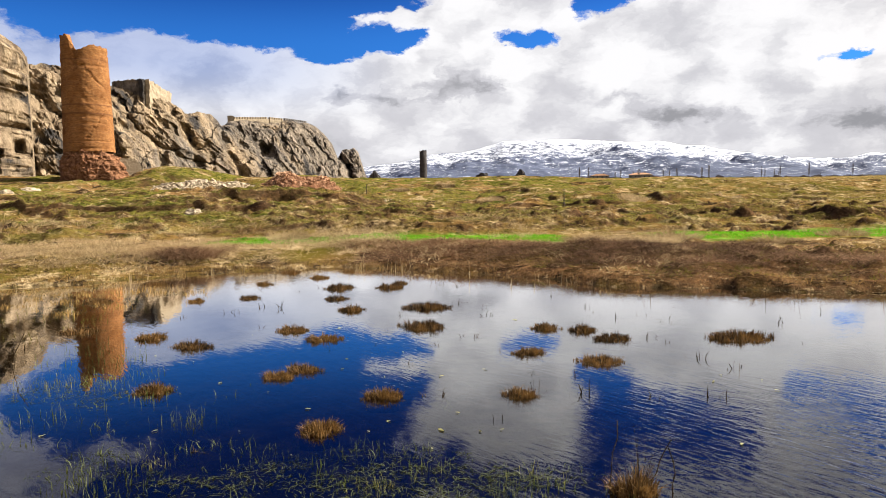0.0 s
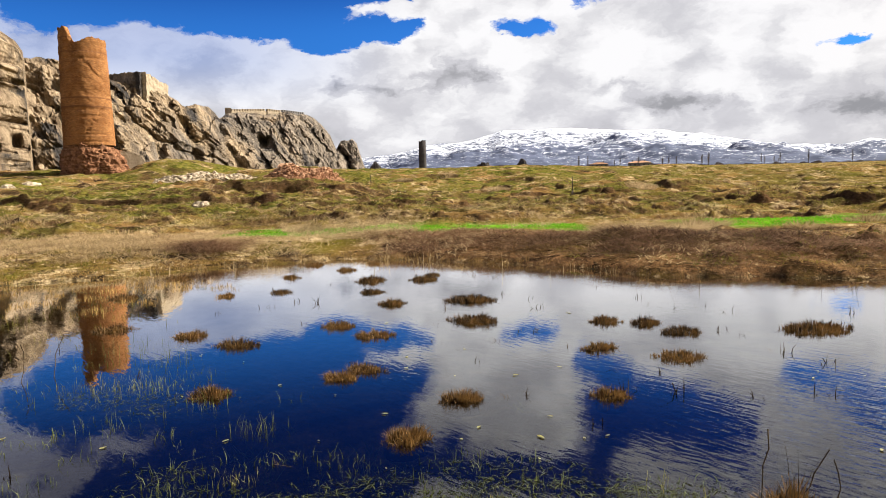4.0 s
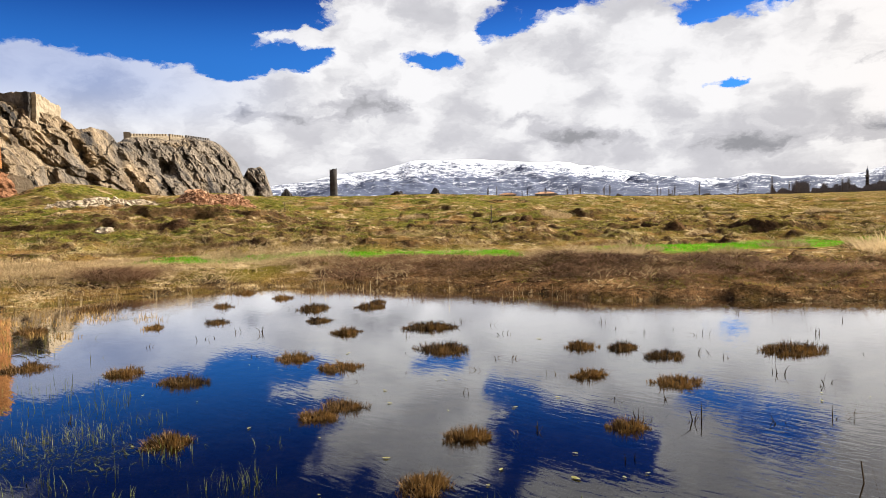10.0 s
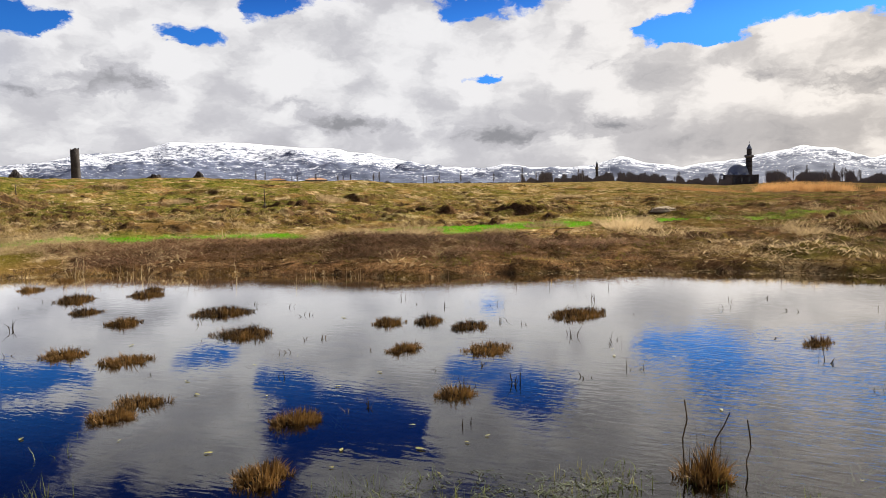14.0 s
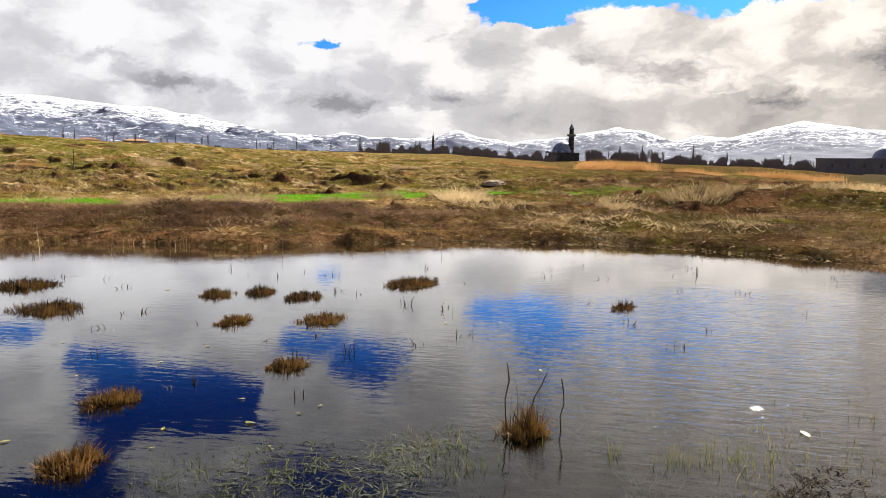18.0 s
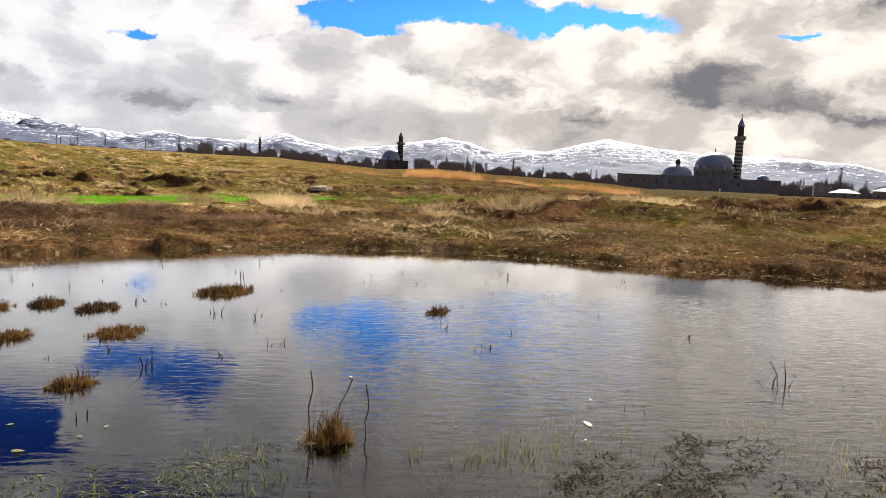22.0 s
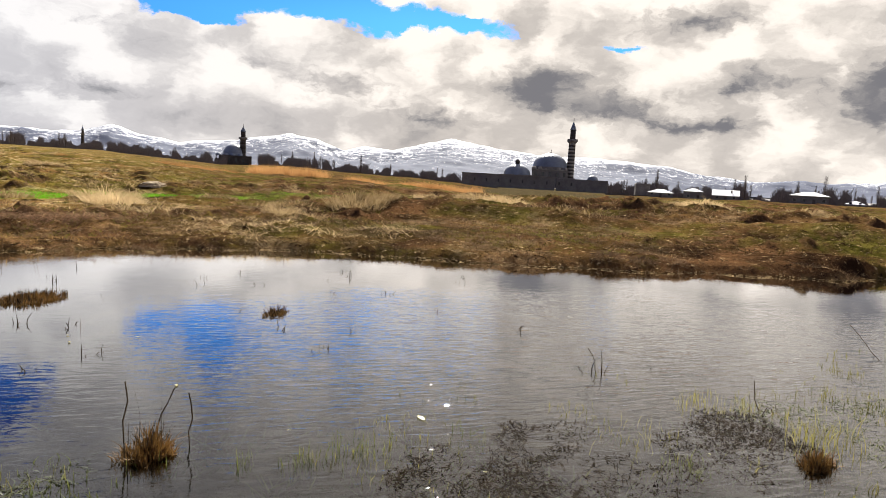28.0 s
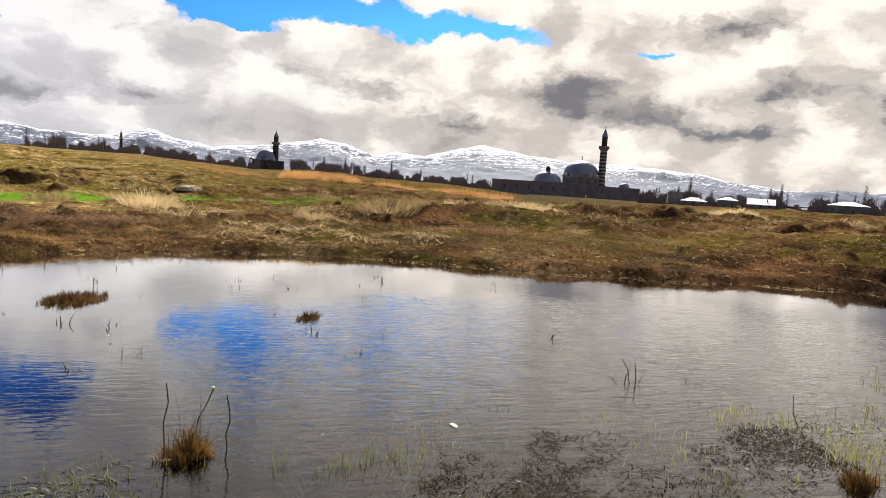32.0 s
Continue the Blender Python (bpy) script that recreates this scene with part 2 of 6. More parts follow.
M["wall_stone"] = material("grey_ashlar", (0.115, 0.105, 0.098), (0.215, 0.197, 0.18), 0.4, 0.9, 0.4, 8)
M["band_light"] = material("pale_band_stone", (0.20, 0.185, 0.165), (0.32, 0.295, 0.26), 0.5, 0.9, 0.3, 8)
M["lead"] = material("lead_roofing", (0.09, 0.11, 0.155), (0.17, 0.20, 0.26), 0.3, 0.5, 0.15, 8, spec=0.5)
M["white_roof"] = material("white_sheet_roof", (0.70, 0.71, 0.73), (0.86, 0.86, 0.86), 0.4, 0.6, 0.1, 8)
M["plaster"] = material("weathered_plaster", (0.13, 0.12, 0.11), (0.24, 0.22, 0.20), 0.4, 0.9, 0.2, 8)
M["glass_dark"] = material("dark_glass", (0.02, 0.02, 0.025), (0.04, 0.045, 0.05), 1, 0.15, 0, 4, spec=0.5)
M["bark"] = material("grey_bark", (0.06, 0.05, 0.045), (0.14, 0.12, 0.10), 2, 0.9, 0.4, 8)
M["twig"] = material("bare_twigs", (0.08, 0.070, 0.070), (0.19, 0.165, 0.155), 0.5, 0.9, 0, 8, island=0.2)
M["iron"] = material("rusty_iron", (0.05, 0.04, 0.035), (0.12, 0.09, 0.07), 6, 0.7, 0.2, 6, metal=0.3)
M["straw"] = material("dry_grass", (0.16, 0.105, 0.045), (0.60, 0.45, 0.25), 0.3, 0.85, 0, 9, island=0.3, spec=0.02, thin=0.5)
M["ochre"] = material("ochre_grass", (0.085, 0.050, 0.017), (0.42, 0.26, 0.09), 0.3, 0.85, 0, 9, island=0.3, spec=0.02, thin=0.4)
M["brown"] = material("dead_brush", (0.030, 0.018, 0.010), (0.23, 0.145, 0.08), 0.5, 0.9, 0, 9, island=0.3, spec=0.02, thin=0.3)
M["green"] = material("fresh_grass", (0.06, 0.18, 0.006), (0.18, 0.46, 0.02), 0.4, 0.8, 0, 9, island=0.25, spec=0.02, thin=0.45)
M["olive"] = material("olive_grass", (0.050, 0.054, 0.008), (0.24, 0.205, 0.04), 0.4, 0.85, 0, 9, island=0.3, spec=0.02, thin=0.4)
M["reed"] = material("orange_reeds", (0.24, 0.115, 0.04), (0.50, 0.28, 0.11), 0.3, 0.85, 0, 9, island=0.3, thin=0.5)
M["sedge"] = material("sedge_stalks", (0.008, 0.005, 0.003), (0.22, 0.118, 0.034), 1.5, 0.7, 0, 9, spread=0.36, island=0.3, spec=0.25, thin=0.22)
M["mat"] = material("sodden_moss_mat", (0.010, 0.008, 0.005), (0.036, 0.024, 0.012), 6, 0.9, 0.8, 6, 0.05)
M["leaf"] = material("floating_leaf", (0.22, 0.19, 0.04), (0.46, 0.42, 0.14), 4, 0.5, 0.1, 8, island=0.2, spec=0.4)
M["weed"] = material("water_weed", (0.03, 0.042, 0.010), (0.17, 0.18, 0.04), 1.5, 0.7, 0, 9, island=0.3, spec=0.3, thin=0.4)
M["snag"] = material("wet_stem", (0.02, 0.014, 0.008), (0.09, 0.06, 0.03), 3, 0.7, 0, 6, island=0.2)


def snow_material():
    m = bpy.data.materials.new("snowy_mountain")
    m.use_nodes = True
    N, L = m.node_tree.nodes, m.node_tree.links
    b = N["Principled BSDF"]
    b.inputs["Roughness"].default_value = 0.9
    b.inputs["Specular IOR Level"].default_value = 0.1
    co = N.new("ShaderNodeTexCoord").outputs["Object"]
    at = N.new("ShaderNodeAttribute")
    at.attribute_name = "snow"
    streak = N.new("ShaderNodeMapping")
    L.new(co, streak.inputs[0])
    streak.inputs["Scale"].default_value = (1, 1, 2.2)
    n1, n2 = N.new("ShaderNodeTexNoise"), N.new("ShaderNodeTexNoise")
    for n, s in ((n1, 0.022), (n2, 0.13)):
        n.inputs["Scale"].default_value, n.inputs["Detail"].default_value, n.inputs["Roughness"].default_value, n.inputs["Distortion"].default_value = s, 8, 0.68, 1.4
        L.new(streak.outputs[0], n.inputs["Vector"])
    a = N.new("ShaderNodeMath")
    a.operation = "MULTIPLY_ADD"
    L.new(n2.outputs["Fac"], a.inputs[0])
    a.inputs[1].default_value = 0.85
    L.new(n1.outputs["Fac"], a.inputs[2])
    band = N.new("ShaderNodeMapping")
    L.new(co, band.inputs[0])
    band.inputs["Scale"].default_value = (1, 1, 9)
    n3 = N.new("ShaderNodeTexNoise")
    n3.inputs["Scale"].default_value, n3.inputs["Detail"].default_value, n3.inputs["Roughness"].default_value = 0.014, 7, 0.65
    L.new(band.outputs[0], n3.inputs["Vector"])
    s = N.new("ShaderNodeMath")
    s.operation = "ADD"
    L.new(a.outputs[0], s.inputs[0])
    lines = N.new("ShaderNodeMath")
    lines.operation = "MULTIPLY_ADD"
    L.new(n3.outputs["Fac"], lines.inputs[0])
    lines.inputs[1].default_value = 0.6
    L.new(at.outputs["Fac"], lines.inputs[2])
    L.new(lines.outputs[0], s.inputs[1])
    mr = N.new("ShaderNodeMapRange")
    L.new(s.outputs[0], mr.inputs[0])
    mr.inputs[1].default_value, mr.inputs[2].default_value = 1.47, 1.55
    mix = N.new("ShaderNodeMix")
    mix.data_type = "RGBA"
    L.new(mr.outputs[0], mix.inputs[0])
    # rock is tinted blue: distance haze put into its base colour
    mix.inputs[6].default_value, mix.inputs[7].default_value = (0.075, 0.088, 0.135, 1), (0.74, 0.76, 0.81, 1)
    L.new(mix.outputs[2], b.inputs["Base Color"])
    return m


def water_material():
    m = bpy.data.materials.new("still_pond_water")
    m.use_nodes = True
    N, L = m.node_tree.nodes, m.node_tree.links
    N.remove(N["Principled BSDF"])
    co = N.new("ShaderNodeTexCoord").outputs["Object"]
    # crests lie across the wind
    turn, mp = N.new("ShaderNodeMapping"), N.new("ShaderNodeMapping")
    L.new(co, turn.inputs[0])
    turn.inputs["Rotation"].default_value = (0, 0, radians(48))
    L.new(turn.outputs[0], mp.inputs[0])
    mp.inputs["Scale"].default_value = (1.0, 3.4, 1)
    w1, w2 = N.new("ShaderNodeTexNoise"), N.new("ShaderNodeTexNoise")
    for n, s, d in ((w1, 4.6, 2.5), (w2, 0.16, 2)):
        n.inputs["Scale"].default_value, n.inputs["Detail"].default_value = s, d
    w1.inputs["Distortion"].default_value = 0.6
    L.new(mp.outputs[0], w1.inputs["Vector"])
    L.new(co, w2.inputs["Vector"])
    # the wind ruffles parts of the pond only, most of all near the open south side
    away = N.new("ShaderNodeVectorMath")
    away.operation = "DISTANCE"
    L.new(co, away.inputs[0])
    away.inputs[1].default_value = (5.0, 1.0, 0)
    drift = N.new("ShaderNodeMath")
    drift.operation = "MULTIPLY_ADD"
    L.new(away.outputs["Value"], drift.inputs[0])
    drift.inputs[1].default_value = -0.15
    L.new(w2.outputs["Fac"], drift.inputs[2])
    gust = N.new("ShaderNodeMapRange")
    L.new(drift.outputs[0], gust.inputs[0])
    gust.inputs[1].default_value, gust.inputs[2].default_value = -0.25, 0.35
    gust.inputs[3].default_value, gust.inputs[4].default_value = 0.08, 1.0
    h = N.new("ShaderNodeMath")
    h.operation = "MULTIPLY"
    L.new(w1.outputs["Fac"], h.inputs[0])
    L.new(gust.outputs[0], h.inputs[1])
    bp = N.new("ShaderNodeBump")
    bp.inputs["Strength"].default_value, bp.inputs["Distance"].default_value = 1.0, 0.0095
    L.new(h.outputs[0], bp.inputs["Height"])
    gl, tr, fr, mx = N.new("ShaderNodeBsdfGlossy"), N.new("ShaderNodeBsdfTransparent"), N.new("ShaderNodeFresnel"), N.new("ShaderNodeMixShader")
    gl.inputs["Roughness"].default_value = 0.015
    gl.inputs["Color"].default_value = (1, 1, 1, 1)
    tr.inputs["Color"].default_value = (0.62, 0.60, 0.50, 1)
    fr.inputs["IOR"].default_value = 1.40
    for n in (gl, fr):
        L.new(bp.outputs[0], n.inputs["Normal"])
    sheen = N.new("ShaderNodeMath")
    sheen.operation, sheen.use_clamp = "MULTIPLY", True
    steep = N.new("ShaderNodeMath")
    steep.operation = "POWER"
    L.new(fr.outputs[0], steep.inputs[0])
    steep.inputs[1].default_value = 1.2
    L.new(steep.outputs[0], sheen.inputs[0])
    sheen.inputs[1].default_value = 2.1
    L.new(sheen.outputs[0], mx.inputs[0])
    L.new(tr.outputs[0], mx.inputs[1])
    L.new(gl.outputs[0], mx.inputs[2])
    L.new(mx.outputs[0], N["Material Output"].inputs[0])
    return m


def ground_material():
    """Winter-dry pasture: mottled olive and brown sward, ochre flats, wet dark mud at the water, after the 'kind' weights."""
    m = bpy.data.materials.new("dry_pasture")
    m.use_nodes = True
    N, L = m.node_tree.nodes, m.node_tree.links
    b = N["Principled BSDF"]
    b.inputs["Roughness"].default_value = 0.95
    b.inputs["Specular IOR Level"].default_value = 0.0
    co = N.new("ShaderNodeTexCoord").outputs["Object"]

    def nz(scale, detail=5, rough=0.6):
        n = N.new("ShaderNodeTexNoise")
        n.inputs["Scale"].default_value, n.inputs["Detail"].default_value, n.inputs["Roughness"].default_value = scale, detail, rough
        L.new(co, n.inputs["Vector"])
        return n.outputs["Fac"]

    def rng(v, lo, hi):
        n = N.new("ShaderNodeMapRange")
        L.new(v, n.inputs[0])
        n.inputs[1].default_value, n.inputs[2].default_value = lo, hi
        return n.outputs[0]

    def mixc(f, a, c):
        n = N.new("ShaderNodeMix")
        n.data_type = "RGBA"
        L.new(f, n.inputs[0])
        for sock, v in ((n.inputs[6], a), (n.inputs[7], c)):
            if isinstance(v, tuple):
                sock.default_value = (*v, 1)
            else:
                L.new(v, sock)
        return n.outputs[2]

    def attr(name):
        n = N.new("ShaderNodeAttribute")
        n.attribute_name = name
        return n.outputs["Fac"]

    def mul(a, c):
        n = N.new("ShaderNodeMath")
        n.operation = "MULTIPLY"
        L.new(a, n.inputs[0])
        L.new(c, n.inputs[1])
        return n.outputs[0]

    straw = mixc(rng(nz(5.0, 5, 0.7), 0.35, 0.65), (0.20, 0.125, 0.05), (0.60, 0.45, 0.25))
    sward = mixc(rng(nz(0.12), 0.38, 0.62), (0.115, 0.090, 0.016), (0.22, 0.118, 0.042))
    sward = mixc(rng(nz(0.7, 8, 0.78), 0.50, 0.58), sward, straw)
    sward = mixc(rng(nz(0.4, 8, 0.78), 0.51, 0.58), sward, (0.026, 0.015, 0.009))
    grassy = mixc(rng(nz(1.6, 7, 0.78), 0.44, 0.58), (0.045, 0.052, 0.008), (0.17, 0.145, 0.026))
    col = mixc(mul(attr("grassy"), rng(nz(0.22, 8, 0.75), 0.45, 0.53)), sward, grassy)
    # turf: browner growth, its colour also darkened for the shade of backlit grass
    red = mixc(rng(nz(0.5, 8, 0.78), 0.42, 0.60), (0.022, 0.012, 0.007), (0.150, 0.078, 0.034))
    red = mixc(rng(nz(0.16, 7, 0.7), 0.48, 0.58), red, mixc(rng(nz(1.2, 7, 0.75), 0.42, 0.6), (0.034, 0.032, 0.006), (0.105, 0.088, 0.018)))
    col = mixc(attr("turf"), col, red)
    col = mixc(attr("heath"), col, mixc(rng(nz(1.4, 8, 0.78), 0.42, 0.60), (0.026, 0.014, 0.008), (0.20, 0.105, 0.045)))
    col = mixc(attr("straw"), col, straw)
    # single pale stems, and random dark specks painted as shaded gaps between tufts
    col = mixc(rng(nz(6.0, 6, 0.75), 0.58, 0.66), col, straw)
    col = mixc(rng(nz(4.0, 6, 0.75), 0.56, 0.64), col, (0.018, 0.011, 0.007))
    col = mixc(attr("lush"), col, mixc(rng(nz(2.0, 6, 0.7), 0.38, 0.62), (0.045, 0.15, 0.006), (0.15, 0.36, 0.015)))
    col = mixc(attr("mud"), col, mixc(rng(nz(2.5, 6), 0.4, 0.65), (0.035, 0.027, 0.015), (0.105, 0.082, 0.042)))
    col = mixc(attr("bare"), col, mixc(rng(nz(3.5, 6, 0.7), 0.35, 0.68), (0.030, 0.017, 0.010), (0.13, 0.07, 0.034)))
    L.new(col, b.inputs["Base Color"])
    bp = N.new("ShaderNodeBump")
    bp.inputs["Strength"].default_value, bp.inputs["Distance"].default_value = 1.0, 0.24
    s = N.new("ShaderNodeMath")
    s.operation = "MULTIPLY_ADD"
    L.new(nz(9.0, 5, 0.7), s.inputs[0])
    s.inputs[1].default_value = 0.4
    L.new(nz(1.3, 6, 0.7), s.inputs[2])
    L.new(s.outputs[0], bp.inputs["Height"])
    L.new(bp.outputs[0], b.inputs["Normal"])
    return m


def brick_material():
    m = bpy.data.materials.new("weathered_minaret_brick")
    m.use_nodes = True
    N, L = m.node_tree.nodes, m.node_tree.links
    b = N["Principled BSDF"]
    b.inputs["Roughness"].default_value = 0.93
    b.inputs["Specular IOR Level"].default_value = 0.05
    uv = N.new("ShaderNodeTexCoord").outputs["UV"]
    ob = N.new("ShaderNodeTexCoord").outputs["Object"]
    br = N.new("ShaderNodeTexBrick")
    L.new(uv, br.inputs["Vector"])
    for k, v in (("Scale", 1.0), ("Mortar Size", 0.012), ("Mortar Smooth", 0.3), ("Brick Width", 0.30), ("Row Height", 0.11), ("Bias", 0.0)):
        br.inputs[k].default_value = v
    br.inputs["Color1"].default_value, br.inputs["Color2"].default_value, br.inputs["Mortar"].default_value = (0.40, 0.185, 0.066, 1), (0.28, 0.122, 0.043, 1), (0.25, 0.135, 0.062, 1)
    n1, n2 = N.new("ShaderNodeTexNoise"), N.new("ShaderNodeTexNoise")
    for n, s in ((n1, 0.5), (n2, 3.0)):
        n.inputs["Scale"].default_value, n.inputs["Detail"].default_value, n.inputs["Roughness"].default_value = s, 6, 0.68
        L.new(ob, n.inputs["Vector"])
    # courses washed out in rings
    sx = N.new("ShaderNodeSeparateXYZ")
    L.new(ob, sx.inputs[0])
    ring = N.new("ShaderNodeTexNoise")
    ring.noise_dimensions = "1D"
    ring.inputs["Scale"].default_value, ring.inputs["Detail"].default_value = 1.6, 4
    L.new(sx.outputs[2], ring.inputs["W"])
    mr = N.new("ShaderNodeMapRange")
    L.new(n1.outputs["Fac"], mr.inputs[0])
    mr.inputs[1].default_value, mr.inputs[2].default_value = 0.38, 0.68
    mix = N.new("ShaderNodeMix")
    mix.data_type, mix.blend_type = "RGBA", "MULTIPLY"
    L.new(mr.outputs[0], mix.inputs[0])
    L.new(br.outputs["Color"], mix.inputs[6])
    mix.inputs[7].default_value = (0.62, 0.55, 0.50, 1)
    mr3 = N.new("ShaderNodeMapRange")
    L.new(ring.outputs["Fac"], mr3.inputs[0])
    mr3.inputs[1].default_value, mr3.inputs[2].default_value = 0.62, 0.80
    mix3 = N.new("ShaderNodeMix")
    mix3.data_type = "RGBA"
    L.new(mr3.outputs[0], mix3.inputs[0])
    L.new(mix.outputs[2], mix3.inputs[6])
    mix3.inputs[7].default_value = (0.16, 0.070, 0.032, 1)
    L.new(mix3.outputs[2], b.inputs["Base Color"])
    ad = N.new("ShaderNodeMath")
    ad.operation = "MULTIPLY_ADD"
    L.new(n2.outputs["Fac"], ad.inputs[0])
    ad.inputs[1].default_value = 1.0
    L.new(br.outputs["Fac"], ad.inputs[2])
    ad.inputs[2].default_value = 0
    bp = N.new("ShaderNodeBump")
    bp.inputs["Strength"].default_value, bp.inputs["Distance"].default_value = 1.0, 0.06
    L.new(ad.outputs[0], bp.inputs["Height"])
    L.new(bp.outputs[0], b.inputs["Normal"])
    return m


def rock_material():
    """Limestone: dark grey weathered faces, tan where it is freshly broken, warmer where 'warm' says."""
    m = bpy.data.materials.new("cliff_rock")
    m.use_nodes = True
    N, L = m.node_tree.nodes, m.node_tree.links
    b = N["Principled BSDF"]
    b.inputs["Roughness"].default_value, b.inputs["Specular IOR Level"].default_value = 0.95, 0.04
    co = N.new("ShaderNodeTexCoord").outputs["Object"]
    mp = N.new("ShaderNodeMapping")
    mp.inputs["Scale"].default_value = (1, 1, 0.45)
    L.new(co, mp.inputs[0])

    def nz(scale, detail, vec):
        n = N.new("ShaderNodeTexNoise")
        n.inputs["Scale"].default_value, n.inputs["Detail"].default_value, n.inputs["Roughness"].default_value, n.inputs["Distortion"].default_value = scale, detail, 0.65, 0.4
        L.new(vec, n.inputs["Vector"])
        return n.outputs["Fac"]

    def rg(v, lo, hi):
        n = N.new("ShaderNodeMapRange")
        L.new(v, n.inputs[0])
        n.inputs[1].default_value, n.inputs[2].default_value = lo, hi
        return n.outputs[0]

    def mx(f, a, c):
        n = N.new("ShaderNodeMix")
        n.data_type = "RGBA"
        L.new(f, n.inputs[0])
        for sock, v in ((n.inputs[6], a), (n.inputs[7], c)):
            if isinstance(v, tuple):
                sock.default_value = (*v, 1)
            else:
                L.new(v, sock)
        return n.outputs[2]
    warm_at = N.new("ShaderNodeAttribute")
    warm_at.attribute_name = "warm"
    ad = N.new("ShaderNodeMath")
    ad.operation = "MULTIPLY_ADD"
    L.new(warm_at.outputs["Fac"], ad.inputs[0])
    ad.inputs[1].default_value = 0.30
    L.new(nz(0.03, 5, mp.outputs[0]), ad.inputs[2])
    grey = mx(rg(nz(0.12, 7, mp.outputs[0]), 0.38, 0.64), (0.070, 0.058, 0.047), (0.255, 0.205, 0.155))
    tan = mx(rg(nz(0.16, 7, mp.outputs[0]), 0.38, 0.62), (0.115, 0.080, 0.050), (0.37, 0.275, 0.175))
    stain = rg(nz(0.07, 8, mp.outputs[0]), 0.52, 0.64)
    face = mx(rg(ad.outputs[0], 0.50, 0.66), grey, tan)
    L.new(mx(stain, face, (0.045, 0.040, 0.037)), b.inputs["Base Color"])
    bp = N.new("ShaderNodeBump")
    bp.inputs["Strength"].default_value, bp.inputs["Distance"].default_value = 1.0, 5.0
    L.new(nz(0.22, 8, mp.outputs[0]), bp.inputs["Height"])
    L.new(bp.outputs[0], b.inputs["Normal"])
    return m


M["rock"] = rock_material()
# turf blades: brown, with backlit self-shadow held in the dark end
M["turf"] = material("shaded_turf_grass", (0.020, 0.014, 0.006), (0.15, 0.088, 0.032), 0.4, 0.85, 0, 9, island=0.3, spec=0.02, thin=0.35)
M["shoot"] = material("water_shoots", (0.06, 0.060, 0.012), (0.32, 0.28, 0.07), 1.5, 0.6, 0, 9, island=0.3, spec=0.3, thin=0.45)
M["bramble"] = material("dark_bramble", (0.035, 0.020, 0.012), (0.27, 0.155, 0.085), 0.6, 0.9, 0, 9, island=0.3, spec=0.02, thin=0.2)
M["limp"] = material("limp_weed", (0.015, 0.022, 0.006), (0.10, 0.105, 0.025), 1.5, 0.6, 0, 9, island=0.3, spec=0.3, thin=0.3)
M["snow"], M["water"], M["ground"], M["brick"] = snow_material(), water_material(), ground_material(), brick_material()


# ---- tools ----
rng = np.random.default_rng(7)
_table = np.random.default_rng(3).random((256, 256))


def vnoise(x, y):
    """Smooth value noise in 0..1, on arrays."""
    x, y = np.asarray(x, float), np.asarray(y, float)
    xi, yi = np.floor(x).astype(int), np.floor(y).astype(int)
    u, v = x - xi, y - yi
    u, v = u * u * (3 - 2 * u), v * v * (3 - 2 * v)
    a, b = _table[xi & 255, yi & 255], _table[(xi + 1) & 255, yi & 255]
    c, d = _table[xi & 255, (yi + 1) & 255], _table[(xi + 1) & 255, (yi + 1) & 255]
    return (a * (1 - u) + b * u) * (1 - v) + (c * (1 - u) + d * u) * v


def fbm(x, y, octaves=4, gain=0.5):
    """Layered noise about 0, from -1 to 1."""
    x, y = np.asarray(x, float), np.asarray(y, float)
    s, a, t = 0.0, 1.0, 0.0
    for i in range(octaves):
        s = s + a * (2 * vnoise(x * 2 ** i + 17.3 * i, y * 2 ** i + 9.1 * i) - 1)
        t += a
        a *= gain
    return s / t


def ridged(x, y, octaves=4, gain=0.5):
    x, y = np.asarray(x, float), np.asarray(y, float)
    s, a, t = 0.0, 1.0, 0.0
    for i in range(octaves):
        s = s + a * (1 - 2 * np.abs(2 * vnoise(x * 2 ** i + 31.7 * i, y * 2 ** i + 5.9 * i) - 1))
        t += a
        a *= gain
    return s / t


def smooth(v, lo, hi):
    k = np.clip((np.asarray(v, float) - lo) / (hi - lo), 0, 1)
    return k * k * (3 - 2 * k)


def mesh_of(name, verts, faces, mat, shade=False):
    me = bpy.data.meshes.new(name)
    verts = np.asarray(verts, np.float32)
    faces = np.asarray(faces, np.int32)
    n = faces.shape[1]
    me.vertices.add(len(verts))
    me.vertices.foreach_set("co", verts.ravel())
    me.loops.add(faces.size)
    me.loops.foreach_set("vertex_index", faces.ravel())
    me.polygons.add(len(faces))
    me.polygons.foreach_set("loop_start", np.arange(0, faces.size, n, dtype=np.int32))
    if shade:
        me.polygons.foreach_set("use_smooth", np.ones(len(faces), bool))
    me.update(calc_edges=True)
    me.materials.append(mat)
    return me


def grid_faces(rows, cols, wrap=False):
    r, c = np.meshgrid(np.arange(rows - 1), np.arange(cols if wrap else cols - 1), indexing="ij")
    a = r * cols + c
    b = r * cols + (c + 1) % cols
    return np.stack([a, b, b + cols, a + cols], -1).reshape(-1, 4)


def weights(me, name, values):
    at = me.attributes.new(name, "FLOAT", "POINT")
    at.data.foreach_set("value", np.asarray(values, np.float32))


